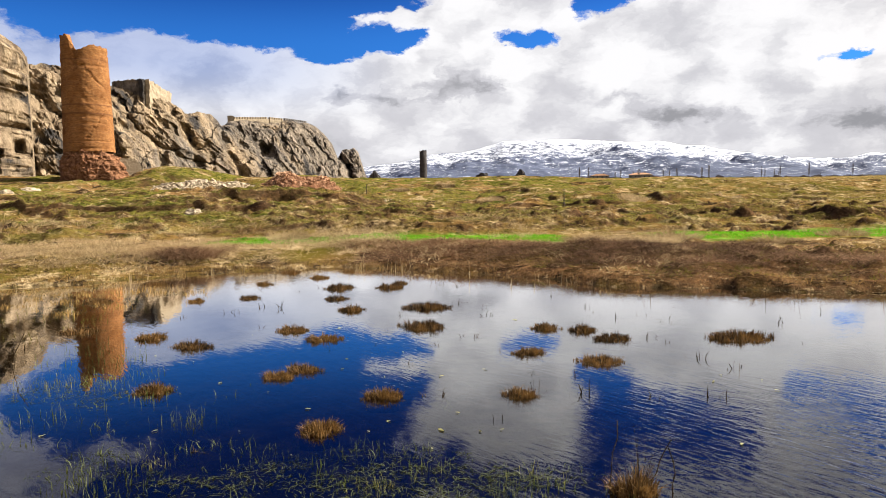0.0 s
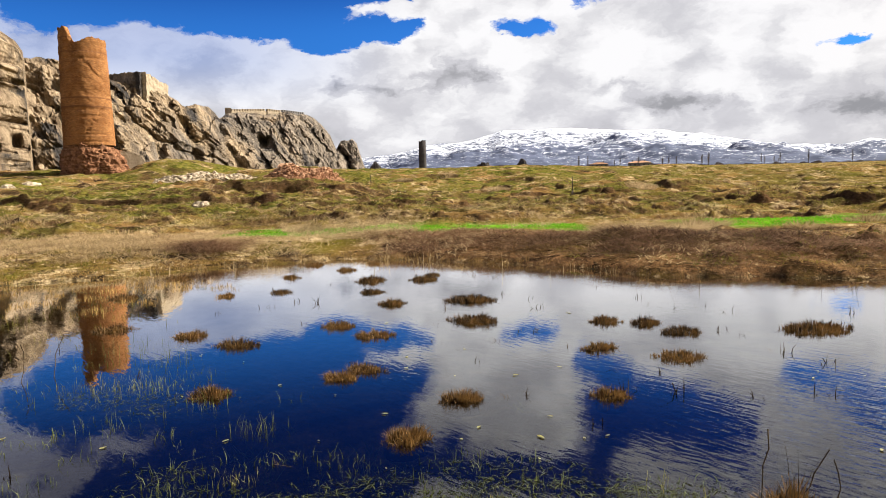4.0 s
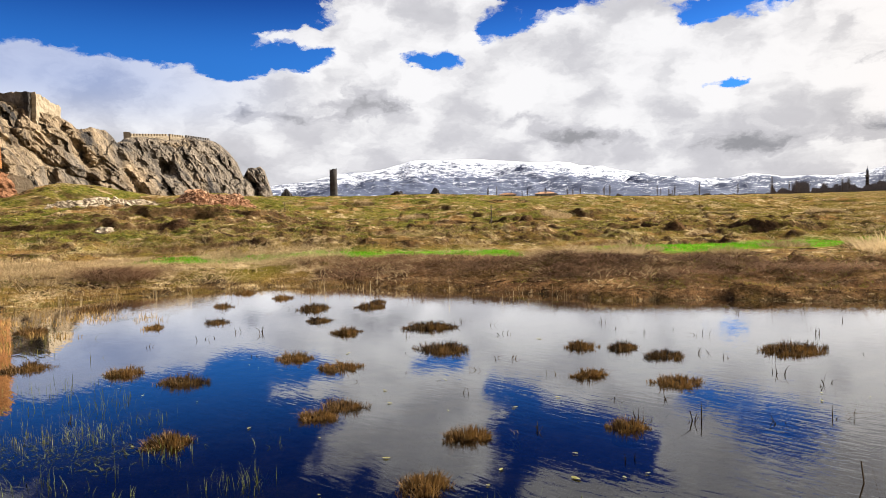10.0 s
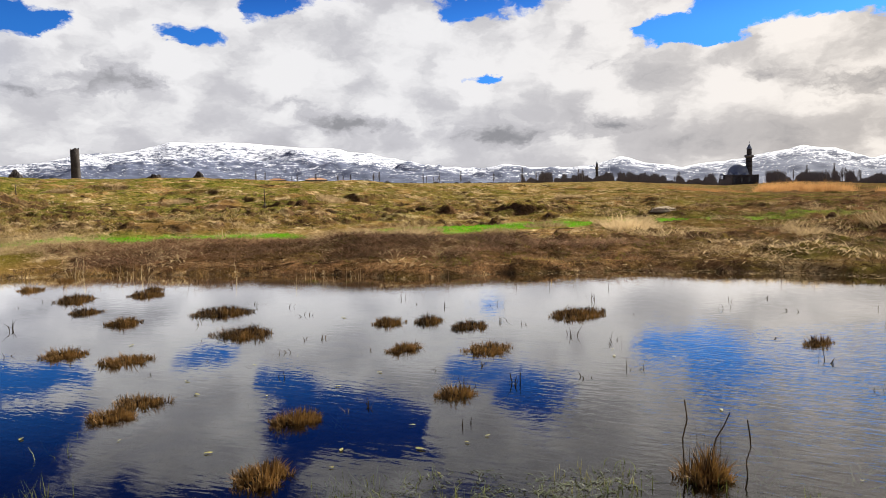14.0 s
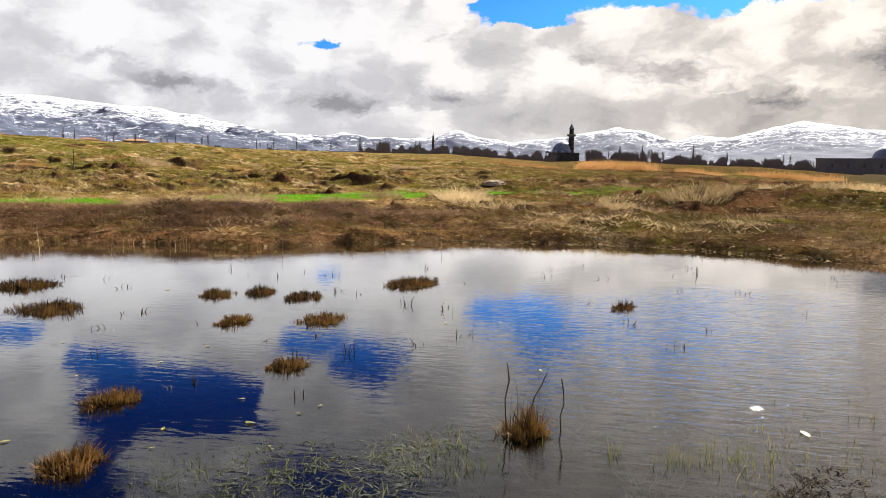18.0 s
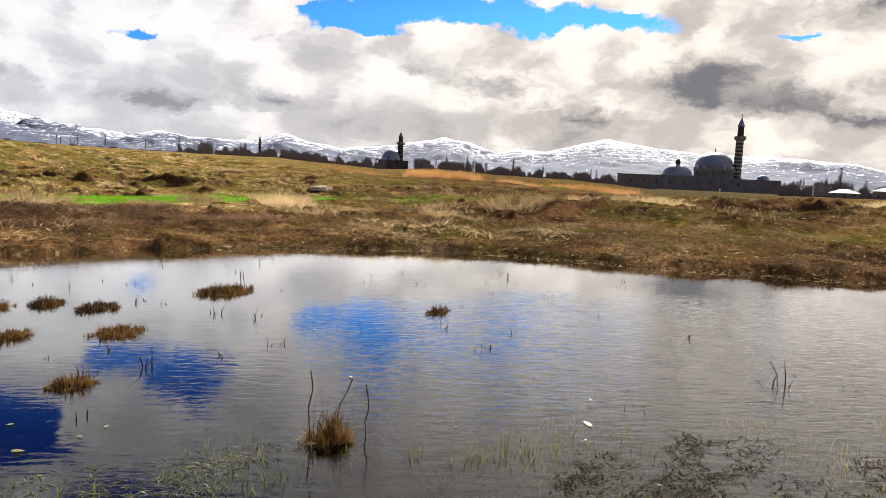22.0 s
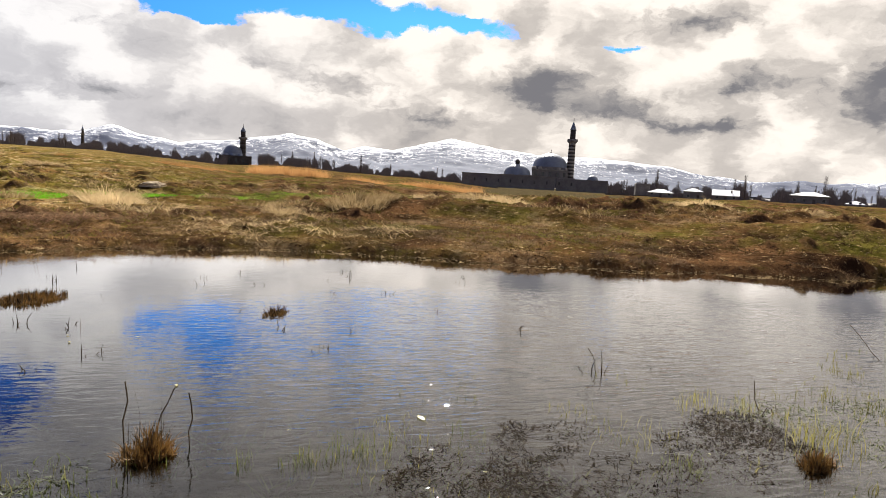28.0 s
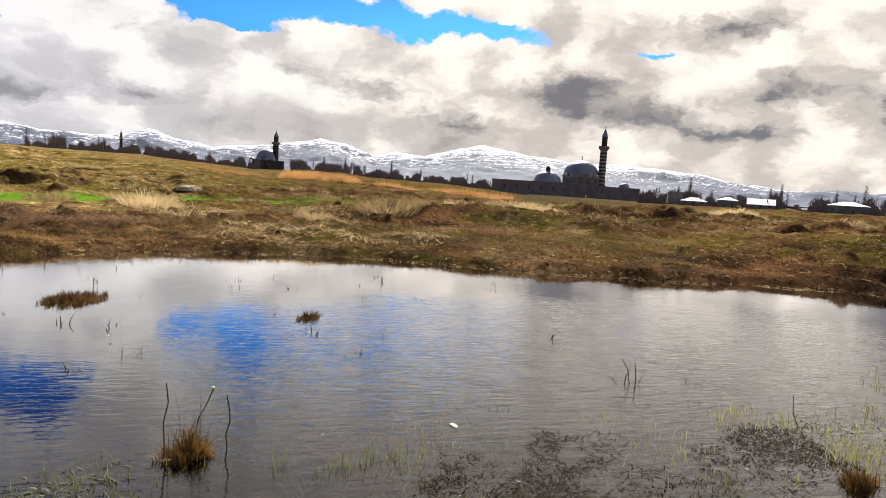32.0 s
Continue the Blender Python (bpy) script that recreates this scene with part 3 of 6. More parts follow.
def part(name, bm, mat, parent, label=""):
    """A bmesh, or a mesh, as one object under a thing or a part."""
    if isinstance(bm, bmesh.types.BMesh):
        me = bpy.data.meshes.new(name)
        bm.to_mesh(me)
        bm.free()
        me.materials.append(mat)
    else:
        me = bm
    ob = new(name, me)
    ob.parent = parent
    if label:
        tagged(ob, label)
    return ob


def thing(name, at, label, category, group="", kind="", turn=0.0):
    e = new(name)
    e.matrix_basis = pose(*at, 0, 0, turn)
    e.empty_display_size = 0.3
    return tagged(e, label, category, group, kind)


def box_bm(x0, x1, y0, y1, z0, z1, bevel=0.0):
    bm = bmesh.new()
    bmesh.ops.create_cube(bm, size=1, matrix=Matrix.Translation(((x0 + x1) / 2, (y0 + y1) / 2, (z0 + z1) / 2)) @ Matrix.Diagonal((x1 - x0, y1 - y0, z1 - z0, 1)))
    if bevel:
        bmesh.ops.bevel(bm, geom=bm.edges[:], offset=bevel, segments=1, affect="EDGES")
    return bm


def lathe_bm(profile, seg=32, flat=False):
    """A turned form from (radius, height) pairs."""
    bm = bmesh.new()
    rings = []
    for r, z in profile:
        if r < 1e-4:
            rings.append([bm.verts.new((0, 0, z))])
        else:
            rings.append([bm.verts.new((r * math.cos(2 * math.pi * k / seg), r * math.sin(2 * math.pi * k / seg), z)) for k in range(seg)])
    for a, b in zip(rings, rings[1:]):
        for k in range(seg):
            q = [a[k % len(a)], a[(k + 1) % len(a)], b[(k + 1) % len(b)], b[k % len(b)]]
            q = [v for i, v in enumerate(q) if v not in q[:i]]
            if len(q) > 2:
                f = bm.faces.new(q)
                f.smooth = not flat
    for ring, up in ((rings[0], False), (rings[-1], True)):
        if len(ring) > 2:
            bm.faces.new(ring if up else ring[::-1])
    return bm


def polar(az, r):
    a = radians(az)
    return r * math.sin(a), r * math.cos(a)


# ---- the lie of the land ----
SHORE = np.array([(-14, 6), (-11.5, 11.5), (-9.0, 12.8), (-7.4, 13.3), (-5.8, 14.7), (-4.8, 15.5), (-3.1, 16.1), (-1.0, 15.2), (0.9, 14.1), (2.5, 12.6), (3.9, 11.4),
                  (5.6, 11.2), (7.3, 10.4), (9.2, 9.2), (10.2, 8.0), (10.8, 6.4), (11.0, 4.9), (11.8, 3.6), (12.6, 2.2), (13.2, 0.9), (14.6, -1.1), (16.3, -3.0),
                  (18, -6), (13, -7.5), (7, -5), (3.2, -1.8), (1.7, 0.0), (0.9, 1.3), (-0.6, 1.9), (-2.4, 1.9), (-6, 0.6), (-11, -1)])


def pond_side(x, y):
    """Metres outside the water's edge; negative in the pond."""
    p = np.stack([np.ravel(x), np.ravel(y)], -1)
    best = np.full(len(p), 1e9)
    inside = np.zeros(len(p), bool)
    for a, b in zip(SHORE, np.roll(SHORE, -1, 0)):
        ab = b - a
        k = np.clip(((p - a) @ ab) / (ab @ ab), 0, 1)
        best = np.minimum(best, np.hypot(*(p - a - k[:, None] * ab).T))
        cross = (a[1] > p[:, 1]) != (b[1] > p[:, 1])
        with np.errstate(divide="ignore", invalid="ignore"):
            inside ^= cross & (p[:, 0] < (b[0] - a[0]) * (p[:, 1] - a[1]) / (b[1] - a[1]) + a[0])
    return np.where(inside, -best, best).reshape(np.shape(x))


PLAIN = np.array([(-180, 0.8), (-70, 1.6), (-33, 1.75), (-28, 1.7), (-15, 1.65), (-8, 1.4), (0, 1.45), (6, 1.35), (12, 1.2), (20, 1.05), (30, 0.9), (38, 0.9), (43, 0.6),
                  (47, 0.35), (52, 0.55), (57, 0.3), (63, 0.15), (71, -0.42), (78, -0.38), (87, -0.25), (101, -0.1), (130, 0.3), (180, 0.8)])
CREST = np.array([(-180, 0.8), (-70, 1.6), (-33, 1.75), (-28, 1.7), (-15, 1.65), (-8, 1.4), (0, 1.45), (6, 1.3), (12, 1.05), (20, 0.72), (32, 0.2), (38, 0.1), (43, -0.08), (48, -0.5),
                  (55, -0.46), (61, -0.78), (65.5, -0.92), (71, -1.14), (76, -1.08), (82.6, -0.67), (89, -0.33), (95, -0.53), (99, -0.7), (130, 0.0), (180, 0.8)])


def damp_strip(x, y):
    """Where the level strip of fresh grass runs, in two lengths, 0 to 1."""
    wob = fbm(x / 5, y / 5, 3)
    mid = 22.5 + 0.9 * fbm(x / 9, x * 0 + 3, 2)
    wide = 2.4 + 0.7 * wob
    one = smooth(x, -9.5, -7) * smooth(x, 4.6, 3.4)
    two = smooth(x, 6.6, 7.8) * smooth(x, 27, 20)
    return np.exp(-((y - mid) / wide) ** 6) * np.maximum(one, two)


def flat_straw(x, y, s):
    """Where bleached straw covers the ground between the pond and the strip, 0 to 1."""
    w = fbm(x / 3.5 + 2, y / 3.5, 4)
    return smooth(s + 1.2 * w, 2.2, 3.4) * smooth(s + 1.5 * w, 10.5, 8.5) * smooth(x + 3 * w, 0.5, -5) * (1 - damp_strip(x, y))


def lie(x, y, side=None):
    """The height of the ground."""
    x, y = np.asarray(x, float), np.asarray(y, float)
    s = pond_side(x, y) if side is None else side
    s = s + 0.55 * fbm(x * 0.8, y * 0.8, 4, 0.6) * smooth(np.abs(s), 4, 0)
    r = np.maximum(np.hypot(x, y), 0.1)
    az = np.degrees(np.arctan2(x, y))
    s = s - 0.32 * smooth(az, -14, -4) * smooth(az, 165, 120) * smooth(r, 6, 9)
    ec = np.radians(np.interp(az, CREST[:, 0], CREST[:, 1]))
    rc = np.interp(az, (-180, -30, 0, 25, 60, 100, 180), (110, 105, 115, 105, 95, 90, 110))
    r1 = 30.0
    k = np.clip(np.log(np.maximum(r, r1) / r1) / np.log(rc / r1), 0, 1)
    z1 = 0.27
    e1 = math.atan((z1 - 1.6) / r1)
    rise = 1.6 + np.minimum(r, rc) * np.tan(e1 + (ec - e1) * k)
    # past the crest the ground runs out into the plain
    ep = np.radians(np.interp(az, PLAIN[:, 0], PLAIN[:, 1]))
    plain = 1.6 + rc * np.tan(ep) + (np.clip(r, rc, 700) - rc) * np.tan(ep) * 0.92
    near = 1.6 + np.clip(r, rc, 700) * np.tan(ec)
    beyond = near + (plain - near) * smooth(r, rc + 10, 290)
    z = np.where(r <= r1, z1, np.where(r <= rc, rise, beyond))
    rough = smooth(r, 26, 60)
    z = z + rough * (0.55 * fbm(x / 8, y / 8, 5, 0.6) + 0.4 * fbm(x / 26 + 5, y / 26, 3) + 0.42 * np.maximum(ridged(x / 24 + 2, y / 8 + x / 60, 3, 0.5), 0)) * np.where(r < 160, 1, 160 / r)
    # shelves of turf broken off in low earthy scarps
    shelf = fbm(x / 11 + 4, y / 8 - x / 40, 4, 0.55)
    z = z + smooth(r, 25, 32) * smooth(r, 130, 80) * (1 - 0.75 * smooth(az, 26, 44)) * (0.38 * smooth(shelf, 0.05, 0.10) + 0.30 * smooth(shelf, -0.22, -0.18) - 0.3)
    damp = np.exp(-((y - 22.8) / 2.8) ** 4) * smooth(x, -11, -8) * smooth(x, 32, 25)
    hum = np.maximum(fbm(x / 1.5 + 11, y / 1.1, 5, 0.62) + 0.04, 0) * (1 - 0.8 * damp)
    z = z + smooth(s, 0.3, 2.5) * (0.55 * hum * (0.30 + 0.70 * smooth(r, 21, 31)) * (0.35 + 0.65 * smooth(r, 80, 40)) * smooth(r, 190, 110) + 0.16 * fbm(x / 4.5 + 3, y / 4.5, 3))
    # low mounds before the ruins, with a slumped bank
    for az0, r0, wx, wy, h in ((-17, 52, 9, 9, 1.2), (-24.5, 98, 8, 7, 2.0), (-24.5, 60, 9, 7, 0.4), (75, 38, 6, 3, 0.5), (89, 40, 8, 3.5, 0.55), (64, 28, 4, 2.5, 0.45), (83, 26, 5, 1.5, 0.6), (97, 23, 5, 1.5, 0.6), (70, 23, 4, 1.2, 0.5), (92, 31, 5, 1.5, 0.6), (77, 32, 5, 1.5, 0.6), (60, 24, 4, 1.3, 0.4)):
        cx, cy = polar(az0, r0)
        c, sn = math.cos(radians(az0)), math.sin(radians(az0))
        u, v = (x - cx) * c - (y - cy) * sn, (x - cx) * sn + (y - cy) * c
        z = z + h * np.exp(-(u / wx) ** 2 - (v / wy) ** 2)
    # humps under the brambles and behind the green strip
    for cx, cy, wx, wy, h in ((0.6, 16.9, 1.5, 0.8, 0.12), (3.3, 15.9, 1.6, 0.8, 0.16), (6.2, 15.2, 1.8, 0.8, 0.15), (9.5, 14.2, 1.6, 0.8, 0.12), (0.5, 26.4, 2.6, 1.0, 0.5), (-3.5, 27.5, 2.5, 1.2, 0.35)):
        z = z + h * np.exp(-((x - cx) / wx) ** 2 - ((y - cy) / wy) ** 2)
    # the slumped bank on the nearer mound
    cx, cy = polar(-17.2, 50)
    c, sn = math.cos(radians(-17.2)), math.sin(radians(-17.2))
    u, v = (x - cx) * c - (y - cy) * sn, (x - cx) * sn + (y - cy) * c
    brink = 1.5 - 2.6 * (u / 6) ** 2 - v
    z = z - 0.7 * smooth(brink, 0, 0.4) * smooth(brink, 8, 2) * np.exp(-(u / 3.6) ** 4)
    # tussocky clods
    clod = np.maximum(fbm(x / 0.55 + 7, y / 0.42, 3, 0.6) - 0.02, 0) * smooth(fbm(x / 5 + 20, y / 4, 3), -0.35, 0.25)
    z = z + 0.30 * clod * smooth(s, 0.8, 2.0) * smooth(r, 80, 40) * (1 - 0.75 * flat_straw(x, y, s))
    # the damp strip lies level
    z = z + (0.27 + 0.02 * hum - z) * damp_strip(x, y)
    brow = 0.05 + (0.09 * smooth(az, -14, -4) + 0.14 * smooth(az, 86, 94)) * smooth(az, 165, 120)
    bank = 0.015 + (z - 0.015) * smooth(s, 0.0, 3.6) + brow * smooth(s, 0.0, 0.45) * (0.6 + 0.8 * vnoise(x * 1.3, y * 1.3)) * smooth(s, 5, 2)
    depth = -0.05 - 0.35 * smooth(-s, 0, 3.5) + 0.05 * fbm(x * 0.9, y * 0.9, 3)
    return np.where(s > 0, bank, np.minimum(depth, -0.02 + 0.02 * s))


def gz(x, y):
    return float(lie(np.array([x]), np.array([y]))[0])


def ground_sheet():
    azs = np.concatenate([np.linspace(-180, -48, 60, endpoint=False), np.linspace(-48, 112, 800, endpoint=False), np.linspace(112, 180, 34, endpoint=False)])
    rs = np.concatenate([np.linspace(0.05, 7, 40, endpoint=False), np.arange(7, 58, 0.17), 58 * (130 / 58) ** np.linspace(0, 1, 120, endpoint=False), 130 * (4900 / 130) ** np.linspace(0, 1, 60)])
    A, Rr = np.meshgrid(np.radians(azs), rs, indexing="xy")
    x, y = Rr * np.sin(A), Rr * np.cos(A)
    s = pond_side(x, y)
    z = lie(x, y, s)
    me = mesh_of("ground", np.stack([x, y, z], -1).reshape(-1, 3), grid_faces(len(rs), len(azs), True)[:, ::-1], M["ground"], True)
    az = np.degrees(A)
    wob = fbm(x / 4, y / 4, 3)
    lush = damp_strip(x, y) * smooth(wob, -0.55, -0.2)
    lush = np.maximum(lush, 0.55 * np.exp(-(((x - 34) / 12) ** 2 + ((y - 22) / 2.2) ** 2)) * smooth(wob, -0.1, 0.4))
    weights(me, "lush", lush.ravel())
    weights(me, "straw", flat_straw(x, y, s).ravel())
    weights(me, "mud", smooth(z, 0.03, -0.03).ravel())
    heath = smooth(s, 0.1, 0.6) * smooth(s, 9, 5.5) * smooth(fbm(x / 3, y / 3, 3), -0.5, 0.1) * 0.9 * smooth(az, 50, 28) * smooth(az, -12, -4)
    weights(me, "heath", heath.ravel())
    # turf weight brings the browner, shade-darkened colour in towards the right
    weights(me, "turf", (smooth(az, 30, 54) * smooth(az, 172, 115) * smooth(s, -0.3, 0.2) * (0.72 + 0.28 * smooth(fbm(x / 6, y / 6, 3), -0.4, 0.2))).ravel())
    weights(me, "grassy", (smooth(np.hypot(x, y), 24, 34) * np.interp(az, (8, 25, 130, 180), (1.0, 0.5, 0.5, 1.0))).ravel())
    gr = np.gradient(z, axis=0) / np.maximum(np.gradient(Rr, axis=0), 0.01)
    ga = np.gradient(z, axis=1) / np.maximum(np.abs(Rr * np.gradient(A, axis=1)), 0.01)
    slope = np.hypot(gr, ga)
    weights(me, "bare", (0.85 * smooth(slope, 0.42, 0.8) * smooth(s, 0.5, 1.5)).ravel())
    tagged(new("ground", me), "rough winter pasture of dry brown and olive grass round a pond", "ground", kind="structure")


ground_sheet()


def pond():
    c = SHORE.mean(0)
    pts = c + (SHORE - c) * 1.12
    bm = bmesh.new()
    bm.faces.new([bm.verts.new((*p, 0.0)) for p in pts[::-1]])
    bmesh.ops.recalc_face_normals(bm, faces=bm.faces[:])
    if bm.faces[:][0].normal.z < 0:
        bmesh.ops.reverse_faces(bm, faces=bm.faces[:])
    me = bpy.data.meshes.new("water")
    bm.to_mesh(me)
    bm.free()
    me.materials.append(M["water"])
    tagged(new("water", me), "shallow still pond water mirroring the cloudy sky", "water", kind="structure")


pond()


def mountains():
    sil = np.array([(-60, 2.0), (-25, 2.2), (-7.8, 2.5), (-3.9, 3.45), (-1, 3.6), (2.4, 4.45), (7.6, 4.5), (12.2, 4.1), (14.9, 4.05), (17.6, 3.6), (23.5, 2.45), (27.4, 2.05), (29.6, 2.5), (32, 2.2), (34.7, 2.1),
                    (37, 2.2), (39.1, 2.95), (41, 2.4), (44, 1.95), (48.5, 2.5), (52.4, 3.25), (54.5, 2.95), (57, 2.1), (58.7, 2.6), (61, 2.4), (66, 3.65), (70, 3.0), (73.5, 2.7), (78.5, 2.65), (84, 2.2), (87, 1.55), (91, 1.3), (96, 1.5), (102, 1.9), (125, 2.4)])
    azs, k = np.linspace(-60, 125, 900), np.linspace(0, 1, 90)
    A, K = np.meshgrid(azs, k)
    top = 4300 - 600 * smooth(A, 42, 52)
    r = 2300 + (top - 2300) * np.minimum(K, 0.9) / 0.9 + np.maximum(K - 0.9, 0) * 4500
    el = np.interp(A, sil[:, 0], sil[:, 1]) + 0.10 * fbm(A / 1.1, A * 0, 5, 0.6)
    ztop = 1.6 + top * np.tan(np.radians(el))
    base = 1.6 + 2300 * np.tan(np.radians(0.2))
    shape = np.where(K <= 0.9, (K / 0.9) ** 1.25, 1 - (K - 0.9) * 6)
    X, Y = r * np.sin(np.radians(A)), r * np.cos(np.radians(A))
    amp = (80 - 36 * smooth(A, 20, 42)) * np.sin(np.clip(K / 0.9, 0, 1) * math.pi) ** 0.8
    z = base + (ztop - base) * shape + amp * ridged(X / 520, Y / 520, 5, 0.55)
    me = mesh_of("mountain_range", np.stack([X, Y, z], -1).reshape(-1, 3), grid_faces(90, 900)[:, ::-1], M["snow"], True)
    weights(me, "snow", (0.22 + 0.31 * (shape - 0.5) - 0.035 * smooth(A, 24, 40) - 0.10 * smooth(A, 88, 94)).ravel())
    tagged(new("backdrop_mountains", me), "distant snow-streaked mountain range, tinted blue-grey as haze, under clouds", "mountains", kind="structure")


mountains()


# ---- the castle rock ----
def castle_rock():
    sil = np.array([(-64, 13), (-50, 14.5), (-42, 14.2), (-38, 13.6), (-35.6, 12.9), (-34.4, 11.9), (-34.05, 11.2), (-33.98, 10.6), (-32.2, 10.6), (-30, 10.1), (-28.6, 9.1), (-26.5, 8.75), (-24.7, 8.35), (-23.5, 7.2), (-22.6, 7.35), (-21.6, 7.2),
                    (-20.8, 6.15), (-20.1, 6.6), (-15.2, 6.58), (-14.2, 6.4), (-13.4, 6.25), (-12.1, 4.9), (-11.6, 3.4), (-11.2, 4.05), (-10.2, 4.15), (-9.9, 3.9), (-9.35, 2.0), (-9.0, 1.0)])
    dist = lambda a: np.interp(a, (-64, -36, -34.05, -33.98, -28, -24, -20, -13, -9), (230, 270, 285, 345, 370, 400, 450, 540, 600))
    azs = np.concatenate([np.linspace(-64, -41, 160, endpoint=False), np.linspace(-41, -9.0, 820)])
    k = np.concatenate([np.linspace(0, 1, 170), np.linspace(1.03, 1.3, 10)])
    A, K = np.meshgrid(azs, k)
    D = dist(A)
    el = np.interp(A, sil[:, 0], sil[:, 1]) + 0.2 * fbm(A / 0.7, A * 0 + 2, 6, 0.68) * smooth(A, -9.2, -10)
    ztop = 1.6 + D * np.tan(np.radians(el))
    zb = 1.6 + D * math.tan(radians(1.2))
    up = np.minimum(K, 1)
    lean = (0.13 + 0.05 * fbm(A / 5, A * 0 + 7, 2)) * D
    s = A / 57.3 * D
    z = zb - 4 + (ztop - zb + 4) * up ** 0.92
    crease = lambda u, v: (1 - np.abs(2 * vnoise(u, v) - 1))
    # spurs run down aslant, cut by gullies and broken into blocks
    su, sv = s + 0.5 * z, z - 0.15 * s
    depth = 13 * ridged(su / 52, sv / 110 + 3, 5, 0.56) + 7 * ridged(su / 15 + 9, sv / 60, 5, 0.6) + 3.4 * ridged(su / 5.5, z / 17, 4, 0.62) + 1.3 * fbm(s / 2.2, z / 3.2, 4, 0.65)
    depth = depth - 7 * crease(su / 21 + 0.4 * fbm(s / 20, z / 20, 3), sv / 60) ** 7 - 3 * crease(s / 6 - z / 30 + 0.5 * fbm(s / 9, z / 9, 3), z / 15 + 9) ** 5
    ledge = (z / 9 - s / 40 + 1.8 * fbm(s / 26, z / 26, 4)) % 1.0
    depth = depth + 0.8 * ledge ** 2
    for bw, bh, amp, o in ((13, 27, 4.6, 3), (5.5, 12, 2.8, 41), (2.4, 5, 1.3, 77)):
        bu = s / bw + z / (bh * 1.6) + 1.3 * fbm(s / bw / 1.7 + o, z / bh / 1.7, 4, 0.6)
        bv = z / bh + 1.3 * fbm(s / bw / 1.5, z / bh / 1.5 + o, 4, 0.6) - s / bw * 0.35
        iu, iv = np.floor(bu).astype(int), np.floor(bv).astype(int)
        rnd = _table[(iu + o) & 255, (iv * 7 + o) & 255]
        tilt = (_table[(iu + o * 3) & 255, (iv * 5) & 255] - 0.5) * (bu - iu - 0.5) * 1.6 + (bv - iv - 0.5) * 0.7
        depth = depth + amp * (rnd - 0.5 + tilt)
    for ga, gw, gd in ((-29.4, 0.5, 6), (-23.4, 0.4, 7), (-20.8, 0.35, 6), (-11.55, 0.2, 18)):
        depth = depth - gd * np.exp(-((A - ga + 0.05 * (z - 40) + 0.7 * fbm(z / 14, z * 0 + ga, 4)) / gw) ** 2)
    taper = np.clip((1.04 - up) / 0.12, 0, 1) * 0.85 + 0.15
    r = D - lean * (1 - up) ** 0.75 - depth * taper + 25
    r = r + np.maximum(K - 1, 0) * 260
    z = z - np.maximum(K - 1, 0) * 130 + 1.4 * fbm(s / 6, K * 30, 4) * smooth(up, 0.1, 0.3)
    # a few hollows
    for ha, he, wa, wh, dd in ((-34.9, 4.1, 0.35, 0.45, 9), (-17.4, 3.9, 0.55, 0.55, 14), (-36.2, 3.6, 0.3, 0.3, 8), (-25.3, 3.2, 0.35, 0.8, 9), (-21.7, 3.0, 0.3, 0.7, 6)):
        e = np.degrees(np.arctan((z - 1.6) / r))
        r = r + dd * np.exp(-((A - ha) / wa) ** 4 - ((e - he) / wh) ** 4)
    a = np.radians(A)
    me = mesh_of("castle_rock", np.stack([r * np.sin(a), r * np.cos(a), z], -1).reshape(-1, 3), grid_faces(len(k), len(azs))[:, ::-1], M["rock"], False)
    weights(me, "warm", np.interp(A, (-64, -33, -26, -20, -14, -9), (1.0, 0.9, 0.6, 0.25, 0.0, -0.5)).ravel())
    tagged(new("castle_rock", me), "long steep craggy limestone cliff carrying a ruined fortress", "cliff", kind="structure")


castle_rock()


